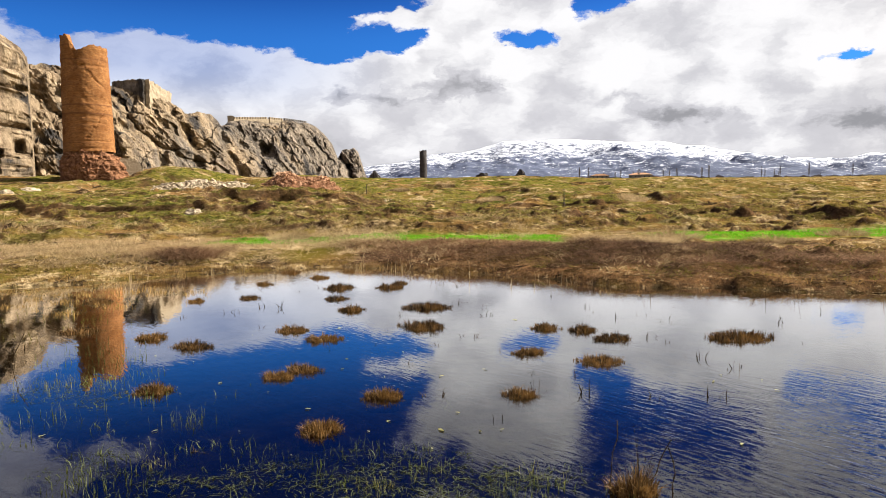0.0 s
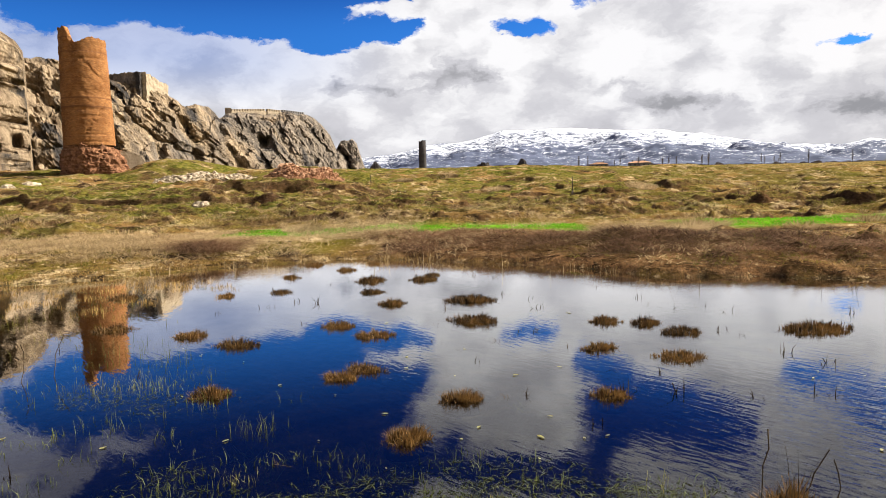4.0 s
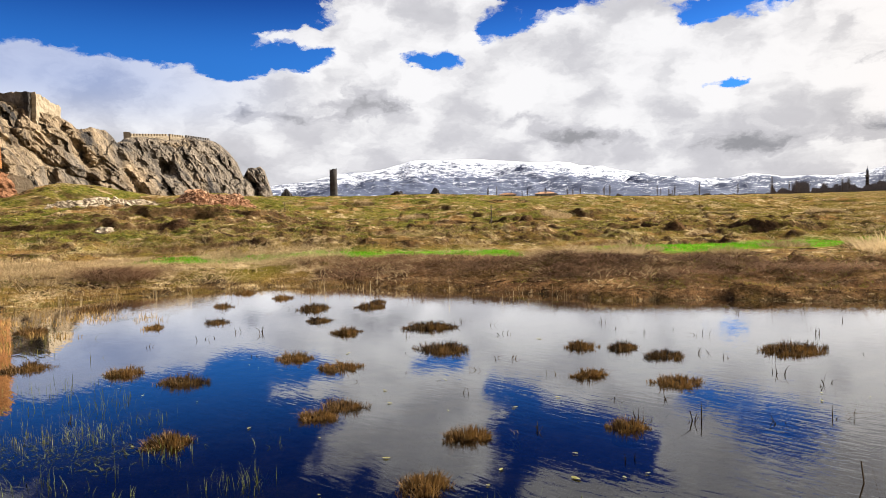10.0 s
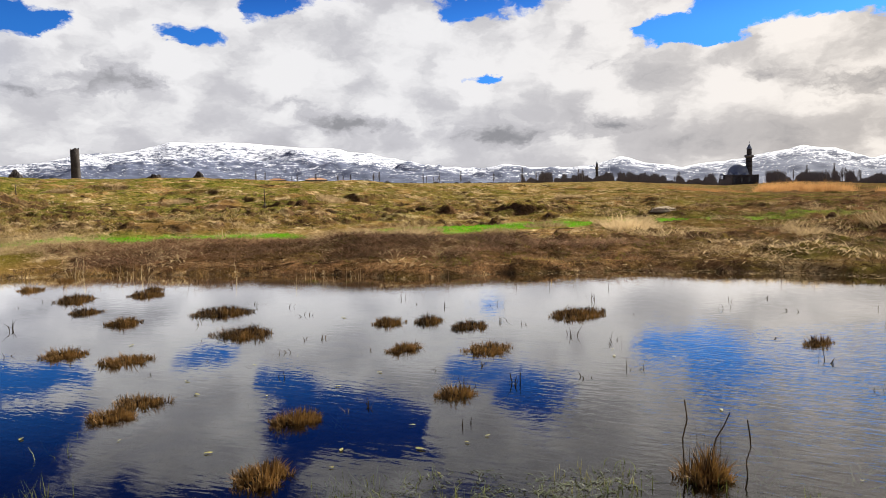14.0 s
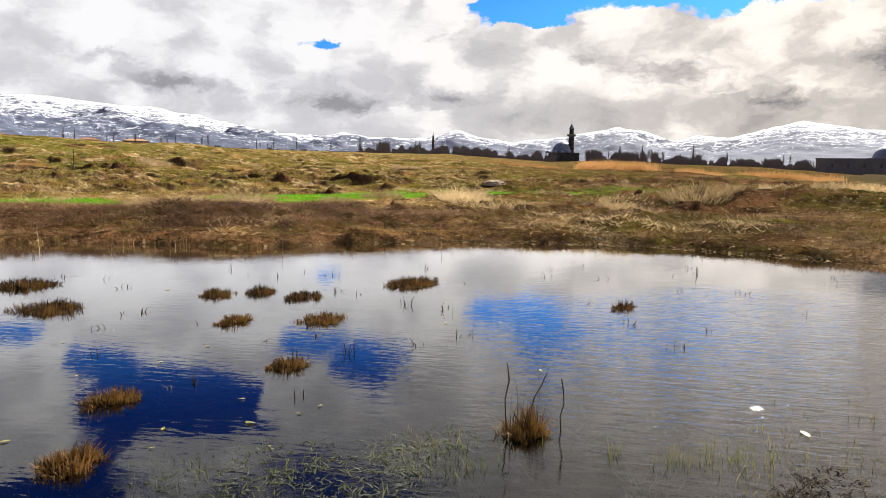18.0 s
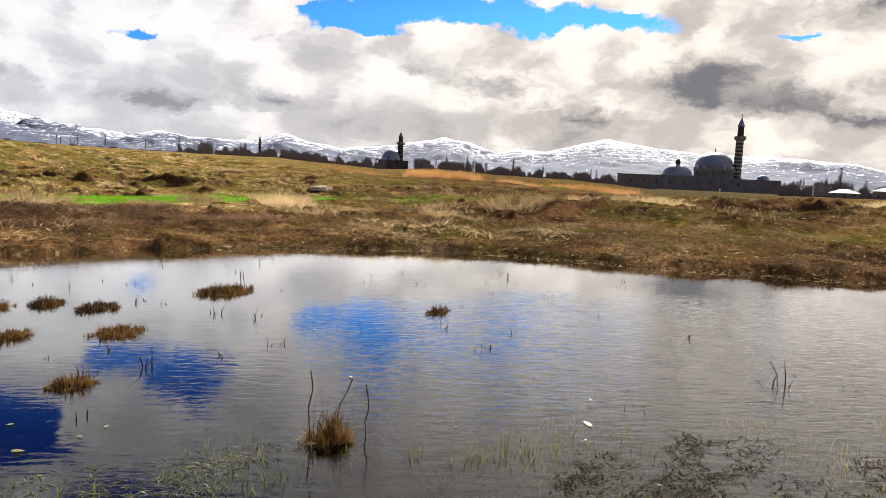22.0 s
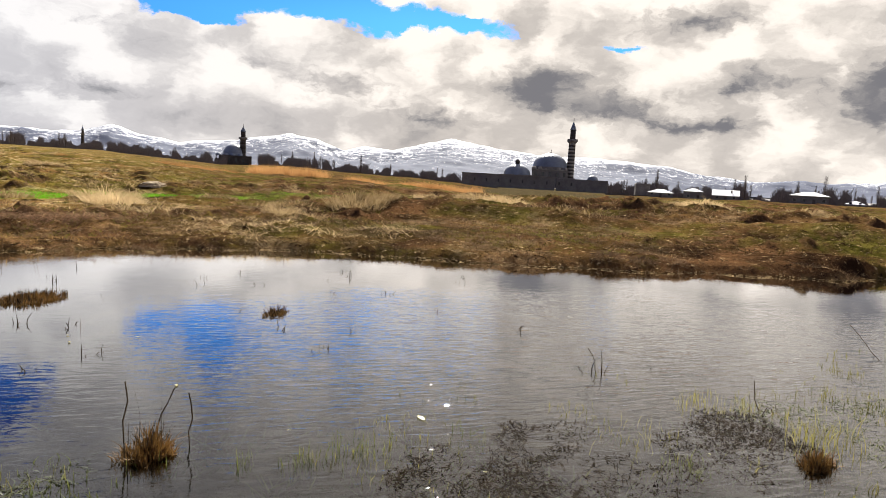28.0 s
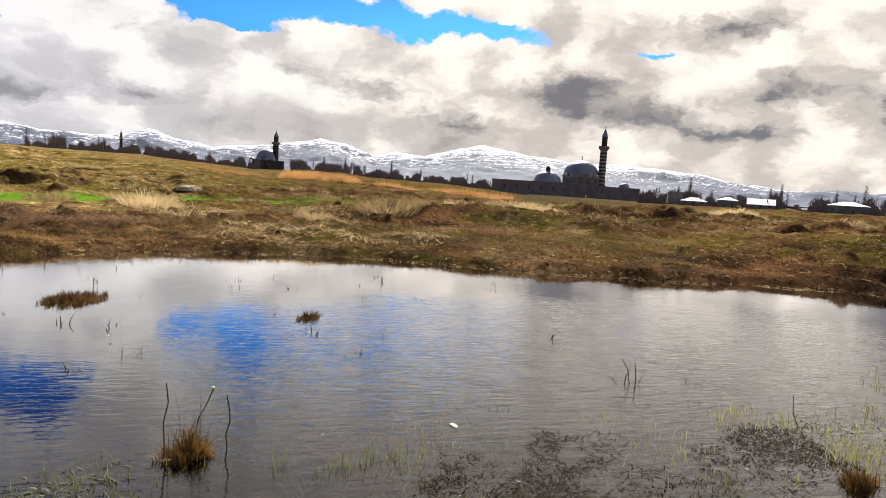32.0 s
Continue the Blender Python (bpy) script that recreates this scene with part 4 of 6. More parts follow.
# ---- ruins ----
def brick_minaret():
    x0, y0 = -49.7, 85.55
    t = thing("ruined_minaret", (x0, y0, gz(x0, y0) - 0.4), "ruined red brick minaret with a broken top on a rubble base", "minaret", turn=30.2)
    n, rows = 150, 120
    a, v = np.meshgrid(np.linspace(0, 2 * math.pi, n, endpoint=False), np.linspace(0, 1, rows))
    cx, cy = np.cos(a), np.sin(a)
    rim = 17.1 + 1.3 * smooth(-cx, 0.5, 0.8) - 0.75 * np.exp(-((cx + 0.22) / 0.26) ** 2) + 0.22 * fbm(a * 6, a * 0, 4)
    z = 3.7 + (rim - 3.7) * v
    r = 3.06 - 0.36 * (z - 3.7) / 14.5 + 0.05 * fbm(a * 9, z * 2.5, 4, 0.65) - 0.06 * smooth(vnoise(z * 2.2, z * 0 + a * 0.6), 0.68, 0.78)
    front = cy < 0.2
    scar = np.exp(-(((cx + 0.52) / 0.16) ** 2 + ((z - 16.2) / 2.0) ** 2)) * front
    r = r - 0.65 * scar * (0.6 + 0.8 * vnoise(a * 14, z * 3))
    for xa, za, xb, zb, w in ((-0.22, 14.6, 0.78, 11.4, 0.10), (0.95, 10.2, -0.12, 5.0, 0.09), (-0.6, 9.2, -0.1, 7.6, 0.05)):
        k = np.clip((cx - xa) / (xb - xa), 0, 1)
        line = za + (zb - za) * k + 0.9 * fbm(cx * 6, cx * 0 + za, 4, 0.6)
        on = (cx > min(xa, xb)) & (cx < max(xa, xb)) & front
        r = r - 0.20 * np.exp(-((z - line) / w) ** 2) * on
    outer = np.stack([r * cx, r * cy, z], -1)
    ri = r * 0 + 1.95
    inner = np.stack([ri * cx, ri * cy, z - 0.05], -1)[::-1]
    vs = np.concatenate([outer.reshape(-1, 3), inner.reshape(-1, 3)])
    fs = grid_faces(rows * 2, n, True)
    me = mesh_of("shaft", vs, fs, M["brick"], True)
    uv = me.uv_layers.new(name="UVMap")
    ang, hgt = np.concatenate([a.ravel(), a.ravel()]), vs[:, 2]
    idx = fs.ravel()
    u = ang[idx].reshape(-1, 4)
    u = np.where(u < u.max(1, keepdims=True) - 3, u + 2 * math.pi, u).ravel() * 2.8
    uv.data.foreach_set("uv", np.stack([u, hgt[idx]], -1).astype(np.float32).ravel())
    part("shaft", me, None, t, "weathered orange-red brick shaft, cracked and hollow")
    # plinth of torn rubble, spread more to one side
    a, v = np.meshgrid(np.linspace(0, 2 * math.pi, 180, endpoint=False), np.linspace(0, 1, 60))
    cx, cy = np.cos(a), np.sin(a)
    top = 3.85 - 0.9 * smooth(cx, 0.5, 1.0) + 0.3 * fbm(a * 5, a * 0 + 4, 3)
    z = -0.6 + (top + 0.6) * np.minimum(v / 0.85, 1)
    r = 3.15 + 0.95 * smooth(cx, 0.2, 1.0) * (1.15 - z / 4.5) + 0.40 * fbm(a * 5, z * 1.1, 4, 0.6) + 0.34 * ridged(a * 9, z * 2.4, 4, 0.65) + 0.12 * fbm(a * 22, z * 6, 3) + 0.25 - 0.5 * smooth(z, 1.6, 3.9)
    r = np.where(v > 0.85, r * (1 - (v - 0.85) / 0.15 * 0.5), r)
    z = z + np.where(v > 0.85, 0.1, 0) + 0.12 * fbm(a * 8, v * 12, 3)
    part("plinth", mesh_of("plinth", np.stack([r * cx, r * cy, z], -1).reshape(-1, 3), grid_faces(60, 180, True), M["rubble_core"]), None, t, "torn dark red rubble plinth")
    # stub of a vaulted wall beside it
    bm = bmesh.new()
    outline = [(3.2, -0.6), (3.55, -0.6), (3.55, 0.7), (3.75, 1.15), (4.05, 1.3), (4.35, 1.1), (4.5, 0.7), (4.5, -0.6), (6.3, -0.6), (6.25, 1.5), (5.9, 2.3), (5.2, 2.75), (4.4, 2.9), (3.6, 3.0), (3.2, 2.9)]
    f = bm.faces.new([bm.verts.new((x, -0.9, z)) for x, z in outline])
    ext = bmesh.ops.extrude_face_region(bm, geom=[f])
    bmesh.ops.translate(bm, verts=[g for g in ext["geom"] if isinstance(g, bmesh.types.BMVert)], vec=(0, 1.6, 0))
    bmesh.ops.recalc_face_normals(bm, faces=bm.faces[:])
    part("wall_stub", bm, M["fort"], t, "pale stone wall stub with a low arch")


brick_minaret()


def stub_minaret():
    x0, y0 = polar(-4.35, 330)
    t = thing("minaret_stump", (x0, y0, gz(x0, y0) - 1), "dark broken stump of a stone minaret on the plain", "minaret", turn=4)
    prof = [(1.95, 0), (1.95, 1.5), (1.85, 1.6), (1.78, 8), (1.72, 15.2)]
    bm = lathe_bm(prof, 20)
    for v in bm.verts:
        if v.co.z > 15:
            v.co.z += 0.5 * math.sin(3 * math.atan2(v.co.y, v.co.x)) + 0.4 * (v.co.x > 0)
    part("shaft", bm, M["dark_stone"], t)
    part("footing", lathe_bm([(2.5, 0), (2.5, 1.0), (2.1, 1.3)], 12, True), M["dark_stone"], t)


stub_minaret()


def crag(name, az, r, w, h, label, seed, mat=None):
    bm = bmesh.new()
    bmesh.ops.create_icosphere(bm, subdivisions=4, radius=1)
    for v in bm.verts:
        p = v.co.copy()
        k = 1 + 0.28 * noise.fractal(p * 1.5 + Vector((seed, 0, 0)), 0.9, 2.0, 4) + 0.12 * noise.noise(p * 5)
        v.co = Vector((p.x * w / 2, p.y * w / 2, max(p.z, -0.25) * h)) * k
    x, y = polar(az, r)
    me = bpy.data.meshes.new(name)
    bm.to_mesh(me)
    bm.free()
    me.materials.append(mat or M["dark_stone"])
    ob = new(name, me)
    ob.matrix_basis = pose(x, y, gz(x, y) - 0.1 * h, 0, 0, seed * 40)
    return tagged(ob, label, "rock", "dark crags on the plain")


crag("boulder", -8.3, 150, 2.6, 1.9, "dark boulder on the crest of the pasture", 1)
crag("boulder", 0.9, 150, 3.0, 1.7, "dark rounded boulder on the crest of the pasture", 2)
crag("boulder", 2.4, 152, 3.6, 1.0, "low dark boulder on the crest of the pasture", 3)
crag("boulder", 4.15, 150, 2.4, 2.0, "dark upright boulder on the crest of the pasture", 4)
crag("field_stone", -22.3, 37, 1.0, 0.40, "pale flat limestone block lying in the grass", 5, M["pale_stone"])
crag("field_stone", 40.95, 36.4, 1.2, 0.22, "pale flat limestone block beside the green strip", 6, M["pale_stone"])
crag("field_stone", -34.2, 84, 2.2, 0.5, "pale stone slab lying near the ruined minaret", 7, M["pale_stone"])
crag("field_stone", -35.6, 72, 1.2, 0.5, "pale stone block lying near the ruined minaret", 8, M["pale_stone"])


def shards(count, seed):
    out = []
    for k in range(count):
        rnd = random.Random(seed * 100 + k)
        bm = bmesh.new()
        for _ in range(12):
            d = Vector((rnd.gauss(0, 1), rnd.gauss(0, 1), rnd.gauss(0, 1))).normalized()
            bm.verts.new((d.x * 0.5, d.y * 0.36, d.z * 0.28))
        bmesh.ops.convex_hull(bm, input=bm.verts[:])
        bmesh.ops.delete(bm, geom=[v for v in bm.verts if not v.link_faces], context="VERTS")
        me = bpy.data.meshes.new("shard")
        bm.to_mesh(me)
        bm.free()
        out.append(me)
    return out


def heap(name, piece, az0, az1, r0, width, height, count, mat, sizes, label, seed, bumps=3):
    """A long low heap: a core and the pieces that lie on it, each a mesh of its own."""
    rnd = random.Random(seed)
    xa, ya = polar((az0 + az1) / 2, r0)
    zc = gz(xa, ya)
    t = thing(name, (xa, ya, zc), label, "rubble heap", turn=-(az0 + az1) / 2)
    length = r0 * radians(az1 - az0)
    m = t.matrix_basis

    def top(u, v):
        e = max(0.0, 1 - (2 * u / length) ** 2 - (2 * v / width) ** 2)
        return height * e ** 0.7 * (0.84 + 0.16 * math.sin(u / length * math.pi * 2 * bumps + seed))

    def bases(us, vs):
        a = m.to_euler().z
        us, vs = np.asarray(us), np.asarray(vs)
        return lie(xa + us * math.cos(a) - vs * math.sin(a), ya + us * math.sin(a) + vs * math.cos(a)) - zc
    nu, nv = 44, 14
    U, V = np.meshgrid(np.linspace(-length / 2, length / 2, nu), np.linspace(-width / 2, width / 2, nv))
    Z = bases(U.ravel(), V.ravel()) + np.array([top(u, v) - 0.12 for u, v in zip(U.ravel(), V.ravel())])
    # under bricks the core is coloured darker, as shade in the gaps
    part("core", mesh_of("core", np.stack([U.ravel(), V.ravel(), Z], -1), grid_faces(nv, nu), M["rubble_core"] if piece == "brick" else mat), None, t)
    kinds = shards(8, seed)
    for me in kinds:
        me.materials.append(mat)
        me.name = piece
    # the smaller pieces between them
    vs, fs = [], []
    spots = [(rnd.uniform(-0.5, 0.5) * length, rnd.triangular(-0.55, 0.4, -0.1) * width) for _ in range(count * 6)]
    low = bases(*zip(*spots))
    for (u, v), b in zip(spots[count:], low[count:]):
        s = sizes[0] * rnd.uniform(0.5, 1.0)
        q = pose(u, v, b + top(u, v), rnd.uniform(-40, 40), rnd.uniform(-40, 40), rnd.uniform(0, 360)) @ Matrix.Diagonal((s, s, s, 1))
        src, o = rnd.choice(kinds), len(vs)
        vs += [tuple(q @ p.co) for p in src.vertices]
        fs += [[o + i for i in p.vertices] for p in src.polygons]
    small = bpy.data.meshes.new("small_rubble")
    small.from_pydata(vs, [], fs)
    small.materials.append(mat)
    tagged(part("small_rubble", small, None, t), kind="stuff")
    for (u, v), b in zip(spots[:count], low[:count]):
        s = rnd.uniform(*sizes) * (1 if rnd.random() > 0.06 else 1.7)
        ob = new(piece, rnd.choice(kinds))
        ob.parent = t
        ob.matrix_basis = pose(u, v, b + top(u, v), rnd.uniform(-40, 40), rnd.uniform(-40, 40), rnd.uniform(0, 360)) @ Matrix.Diagonal((s, s, s, 1))


heap("stone_heap", "stone", -25.8, -17.4, 82, 7.5, 0.75, 230, M["pale_stone"], (0.4, 0.85), "long heap of pale tumbled limestone rubble", 3)
heap("brick_heap", "brick", -17.6, -10.9, 83, 11, 2.2, 300, M["red_brick"], (0.35, 0.7), "long heap of broken red bricks and mortar", 4, 2)
heap("stone_scatter", "stone", -9.4, -5.4, 64, 12, 0.15, 60, M["pale_stone"], (0.2, 0.55), "scatter of small pale stones in the grass", 6)


def fortress():
    # bastion
    def wall_line(t, a0, a1, d0, d1, e0, e1, hgt, thick, teeth, mat, name, ruin=0.15):
        """A straight wall between two bearings at given ranges and top elevations, with merlons."""
        p0, p1 = Vector((*polar(a0, d0), 1.6 + d0 * math.tan(radians(e0)))), Vector((*polar(a1, d1), 1.6 + d1 * math.tan(radians(e1))))
        L = (p1 - p0).xy.length
        ang = math.atan2(p1.y - p0.y, p1.x - p0.x)
        bm = box_bm(0, L, -thick / 2, thick / 2, -hgt, 0)
        bmesh.ops.subdivide_edges(bm, edges=[e for e in bm.edges if e.calc_length() > thick * 1.2], cuts=14, use_grid_fill=True)
        for v in bm.verts:
            k = noise.noise_vector(v.co * 0.45 + Vector((a0, 0, 0))) * ruin
            v.co += Vector((k.x * 0.5, k.y * 0.6, k.z * (1.2 if v.co.z > -0.1 else 0.4)))
        w = part(name, bm, mat, t)
        slope = (p1.z - p0.z) / L
        for v in w.data.vertices:
            v.co.z += slope * v.co.x
        w.matrix_basis = Matrix.Translation(p0) @ Matrix.Rotation(ang, 4, "Z")
        if teeth:
            n = int(L / teeth)
            me = bpy.data.meshes.new("merlon")
            b = box_bm(0, teeth * 0.58, -thick / 2, thick / 2, 0, 1.5, 0.08)
            b.to_mesh(me)
            b.free()
            me.materials.append(mat)
            for k in range(n):
                o = new("merlon", me)
                o.parent = w
                o.matrix_basis = Matrix.Translation((k * teeth + 0.3, 0, slope * k * teeth - 0.02))
    t = thing("fortress_wall", (0, 0, 0), "long crenellated tan masonry fortress wall along the cliff top", "fortress wall")
    wall_line(t, -20.35, -19.85, 494, 494, 6.72, 6.72, 12, 3, 0, M["fort"], "tower")
    wall_line(t, -20.1, -17.2, 500, 522, 6.46, 6.5, 14, 2, 2.4, M["fort"], "wall")
    wall_line(t, -17.1, -15.9, 524, 535, 6.5, 6.38, 14, 2, 2.4, M["fort"], "wall")
    wall_line(t, -15.9, -14.1, 535, 552, 6.44, 6.2, 14, 2, 2.4, M["wall_stone"], "wall")
    b = thing("bastion", (0, 0, 0), "ruined square masonry bastion on the cliff edge", "fortress")
    # the side wall takes the darker rock colour to stand for its shaded face
    wall_line(b, -28.4, -26.3, 408, 392, 9.0, 9.3, 22, 4, 0, M["rock"], "side_wall", 1.3)
    wall_line(b, -26.3, -24.7, 392, 420, 9.3, 8.3, 22, 4, 0, M["fort"], "front_wall", 1.2)
    wall_line(b, -28.2, -24.9, 412, 424, 8.95, 8.3, 20, 6, 0, M["fort"], "rear_wall", 1.2)

fortress()


def stake(az, r, h):
    x, y = polar(az, r)
    t = thing("survey_stake", (x, y, gz(x, y) - 0.05), "thin rusty iron post on three splayed legs in the pasture", "post", "stakes in the pasture")
    part("post", lathe_bm([(0.035, 0), (0.03, h), (0.0, h + 0.02)], 8), M["iron"], t)
    for k in range(3):
        c = lathe_bm([(0.025, 0), (0.025, h * 0.42)], 6)
        a = radians(k * 120 + 20)
        o = part("leg", c, M["iron"], t)
        o.matrix_basis = Matrix.Translation((0.28 * math.cos(a), 0.28 * math.sin(a), 0)) @ Vector((-0.28 * math.cos(a), -0.28 * math.sin(a), h * 0.4)).to_track_quat("Z", "Y").to_matrix().to_4x4()


stake(-8.65, 69, 1.7)
stake(8.5, 52, 1.65)


# ---- the town edge ----
def dome_profile(r, h, z, n=12):
    return [(r * math.cos(math.pi / 2 * k / n), z + h * math.sin(math.pi / 2 * k / n)) for k in range(n)] + [(0, z + h)]


def minaret(t, x, y, z0, r, h, banded):
    """Square foot, banded shaft, balcony, upper drum, cone and finial."""
    hs, hb = h * 0.66, h * 0.68
    base = part("minaret_foot", box_bm(x - r * 1.35, x + r * 1.35, y - r * 1.35, y + r * 1.35, z0, z0 + h * 0.16, 0.15), M["wall_stone"], t)
    z = z0 + h * 0.16
    n = 20 if banded else 5
    step = (z0 + hs - z) / n
    for k in range(n):
        dark = k % 2 == 0 or not banded
        rr = r * (1 - 0.10 * k / n)
        o = part("dark_band" if dark else "light_band", lathe_bm([(rr - (0 if dark else 0.03), 0), (rr - (0 if dark else 0.03), step)], 18), M["dark_stone"] if dark else M["band_light"], t)
        o.location = (x, y, z + k * step)
    o = part("balcony", lathe_bm([(r * 0.9, 0), (r * 1.1, h * 0.012), (r * 1.4, h * 0.03), (r * 1.4, h * 0.062), (r * 1.28, h * 0.062), (r * 1.28, h * 0.035), (r * 0.7, h * 0.035)], 18), M["wall_stone"], t)
    o.location = (x, y, z0 + hs)
    o = part("upper_shaft", lathe_bm([(r * 0.74, 0), (r * 0.72, h * 0.16)], 16), M["dark_stone"], t)
    o.location = (x, y, z0 + hs + h * 0.03)
    o = part("cap", lathe_bm([(r * 0.86, 0), (r * 0.82, h * 0.012), (0.12, h * 0.125), (0, h * 0.13)], 16), M["lead"], t)
    o.location = (x, y, z0 + hs + h * 0.19)
    f = part("finial", lathe_bm([(0.06, 0), (0.16, 0.5), (0.05, 0.8), (0.13, 1.2), (0.0, 1.9)], 8), M["iron"], o)
    f.location = (0, 0, h * 0.125)


def mosque_large():
    D = 330
    x0, y0 = polar(74.6, D)
    g = 1.4
    t = thing("mosque", (x0, y0, g), "grey stone mosque with a lead dome and a banded minaret", "mosque", turn=-74.6)
    H = lambda e: 1.53 + D * math.tan(radians(e)) - g
    X = lambda a: D * math.sin(radians(a - 74.6))
    part("prayer_hall", box_bm(-10.4, 6.6, -4, 12, 0, H(1.45), 0.15), M["wall_stone"], t)
    part("cornice", box_bm(-10.7, 6.9, -4.3, 12.3, H(1.45) - 0.02, H(1.51), 0.06), M["band_light"], t)
    o = part("drum", lathe_bm([(8.7, 0), (8.7, 1.1), (8.5, 1.4)], 16, True), M["wall_stone"], t)
    o.location = (-2.0, 4, H(1.51) - 0.05)
    d = part("dome", lathe_bm([(8.6, 0), *dome_profile(8.4, H(2.92) - H(1.51) - 1.5, 0.15, 14)], 40), M["lead"], t, "lead-covered blue-grey dome")
    d.location = (-2.0, 4, H(1.51) + 1.3)
    f = part("finial", lathe_bm([(0.1, 0), (0.3, 0.6), (0.1, 1.0), (0.2, 1.4), (0, 2.2)], 8), M["iron"], d)
    f.location = (0, 0, H(2.92) - H(1.51) - 1.4)
    for k in range(6):
        b = part("buttress_dome", lathe_bm([(1.25, -0.6), *dome_profile(1.25, 1.1, 0, 6)], 14), M["band_light"], t, "small pale half dome")
        b.location = (-9.4 + 2.9 * k, -3.2, H(1.51) + 0.3)
    for k in range(5):
        part("window", box_bm(-9.2 + 3.4 * k, -8.0 + 3.4 * k, -4.12, -3.9, H(0.95), H(1.3), 0.05), M["glass_dark"], t)
    minaret(t, X(75.96), 2, 0, 1.8, H(5.75), True)
    # the side tomb with its own dome and lantern
    part("tomb_hall", box_bm(X(70.3), X(72.85), -9, 4, 0, H(0.95), 0.15), M["wall_stone"], t)
    o = part("tomb_dome", lathe_bm([(6.7, -0.3), *dome_profile(6.5, H(1.86) - H(0.95), 0, 12)], 32), M["lead"], t, "small lead-covered dome")
    o.location = (X(71.55), -2.5, H(0.95) - 0.05)
    o = part("lantern", lathe_bm([(1.05, -0.8), (1.05, 1.6), (1.25, 1.7), *dome_profile(1.1, 1.1, 1.75, 6)], 12), M["dark_stone"], t)
    o.location = (X(71.55), -2.5, H(1.84) - 0.6)
    # yard wall
    w = thing("yard_wall", (x0, y0, g), "long plain grey stone yard wall of the mosque", "wall", turn=-74.6)
    part("wall", box_bm(X(67.2), X(74.75), -16, -15, -1, H(0.84), 0.12), M["wall_stone"], w)
    part("coping", box_bm(X(67.15), X(74.8), -16.2, -14.8, H(0.84) - 0.01, H(0.84) + 0.3, 0.05), M["plaster"], w)
    part("end_wall", box_bm(X(74.85), X(78.9), -15.5, -11, -1, H(0.80), 0.12), M["wall_stone"], w)
    o = part("corner_dome", lathe_bm([(2.6, -0.3), *dome_profile(2.5, 2.2, 0, 8)], 20), M["lead"], w)
    o.location = (X(77.7), -13, H(0.80))
    for k in range(9):
        part("slit", box_bm(X(68.2) + 5.6 * k, X(68.2) + 5.6 * k + 0.7, -16.1, -15.9, H(0.25), H(0.5), 0.03), M["glass_dark"], w)
    part("gate_pier", box_bm(X(81.1), X(82.2), -14, -9, -1, H(0.75), 0.15), M["plaster"], w)


def mosque_small():
    D = 480
    x0, y0 = polar(48.2, D)
    g = gz(x0, y0)
    t = thing("mosque", (x0, y0, g), "dark stone mosque with one dome and a single minaret", "mosque", turn=-48.2)
    H = lambda e: 1.53 + D * math.tan(radians(e)) - g
    X = lambda a: D * math.sin(radians(a - 48.2))
    part("prayer_hall", box_bm(X(46.9), X(49.4), -8, 10, -3, H(1.15), 0.2), M["dark_stone"], t)
    part("porch", box_bm(X(46.6), X(47.0), -9, 9, -3, H(0.85), 0.2), M["dark_stone"], t)
    o = part("dome", lathe_bm([(7.6, -0.4), (7.6, 1.1), *dome_profile(7.3, H(2.05) - H(1.15) - 1, 1.1, 12)], 32), M["lead"], t)
    o.location = (X(48.05), 1, H(1.15))
    for k in range(4):
        b = part("porch_dome", lathe_bm([(1.9, -0.3), *dome_profile(1.8, 1.3, 0, 6)], 14), M["lead"], t)
        b.location = (X(46.85) + 4.6 * k, -6.2, H(1.15))
    for k in range(4):
        part("window", box_bm(X(47.1) + 4.4 * k, X(47.1) + 4.4 * k + 1.2, -8.12, -7.9, H(0.6), H(0.9), 0.05), M["glass_dark"], t)
    minaret(t, X(48.71), -2, -2, 2.1, H(3.62) + 2, False)


mosque_large()
mosque_small()


def thin_minaret():
    x0, y0 = polar(37.2, 760)
    g = gz(x0, y0)
    t = thing("far_minaret", (x0, y0, g), "slim dark pencil minaret far off among bare trees", "minaret")
    minaret(t, 0, 0, -2, 1.5, 1.55 + 760 * math.tan(radians(2.62)) - g + 2, False)


thin_minaret()


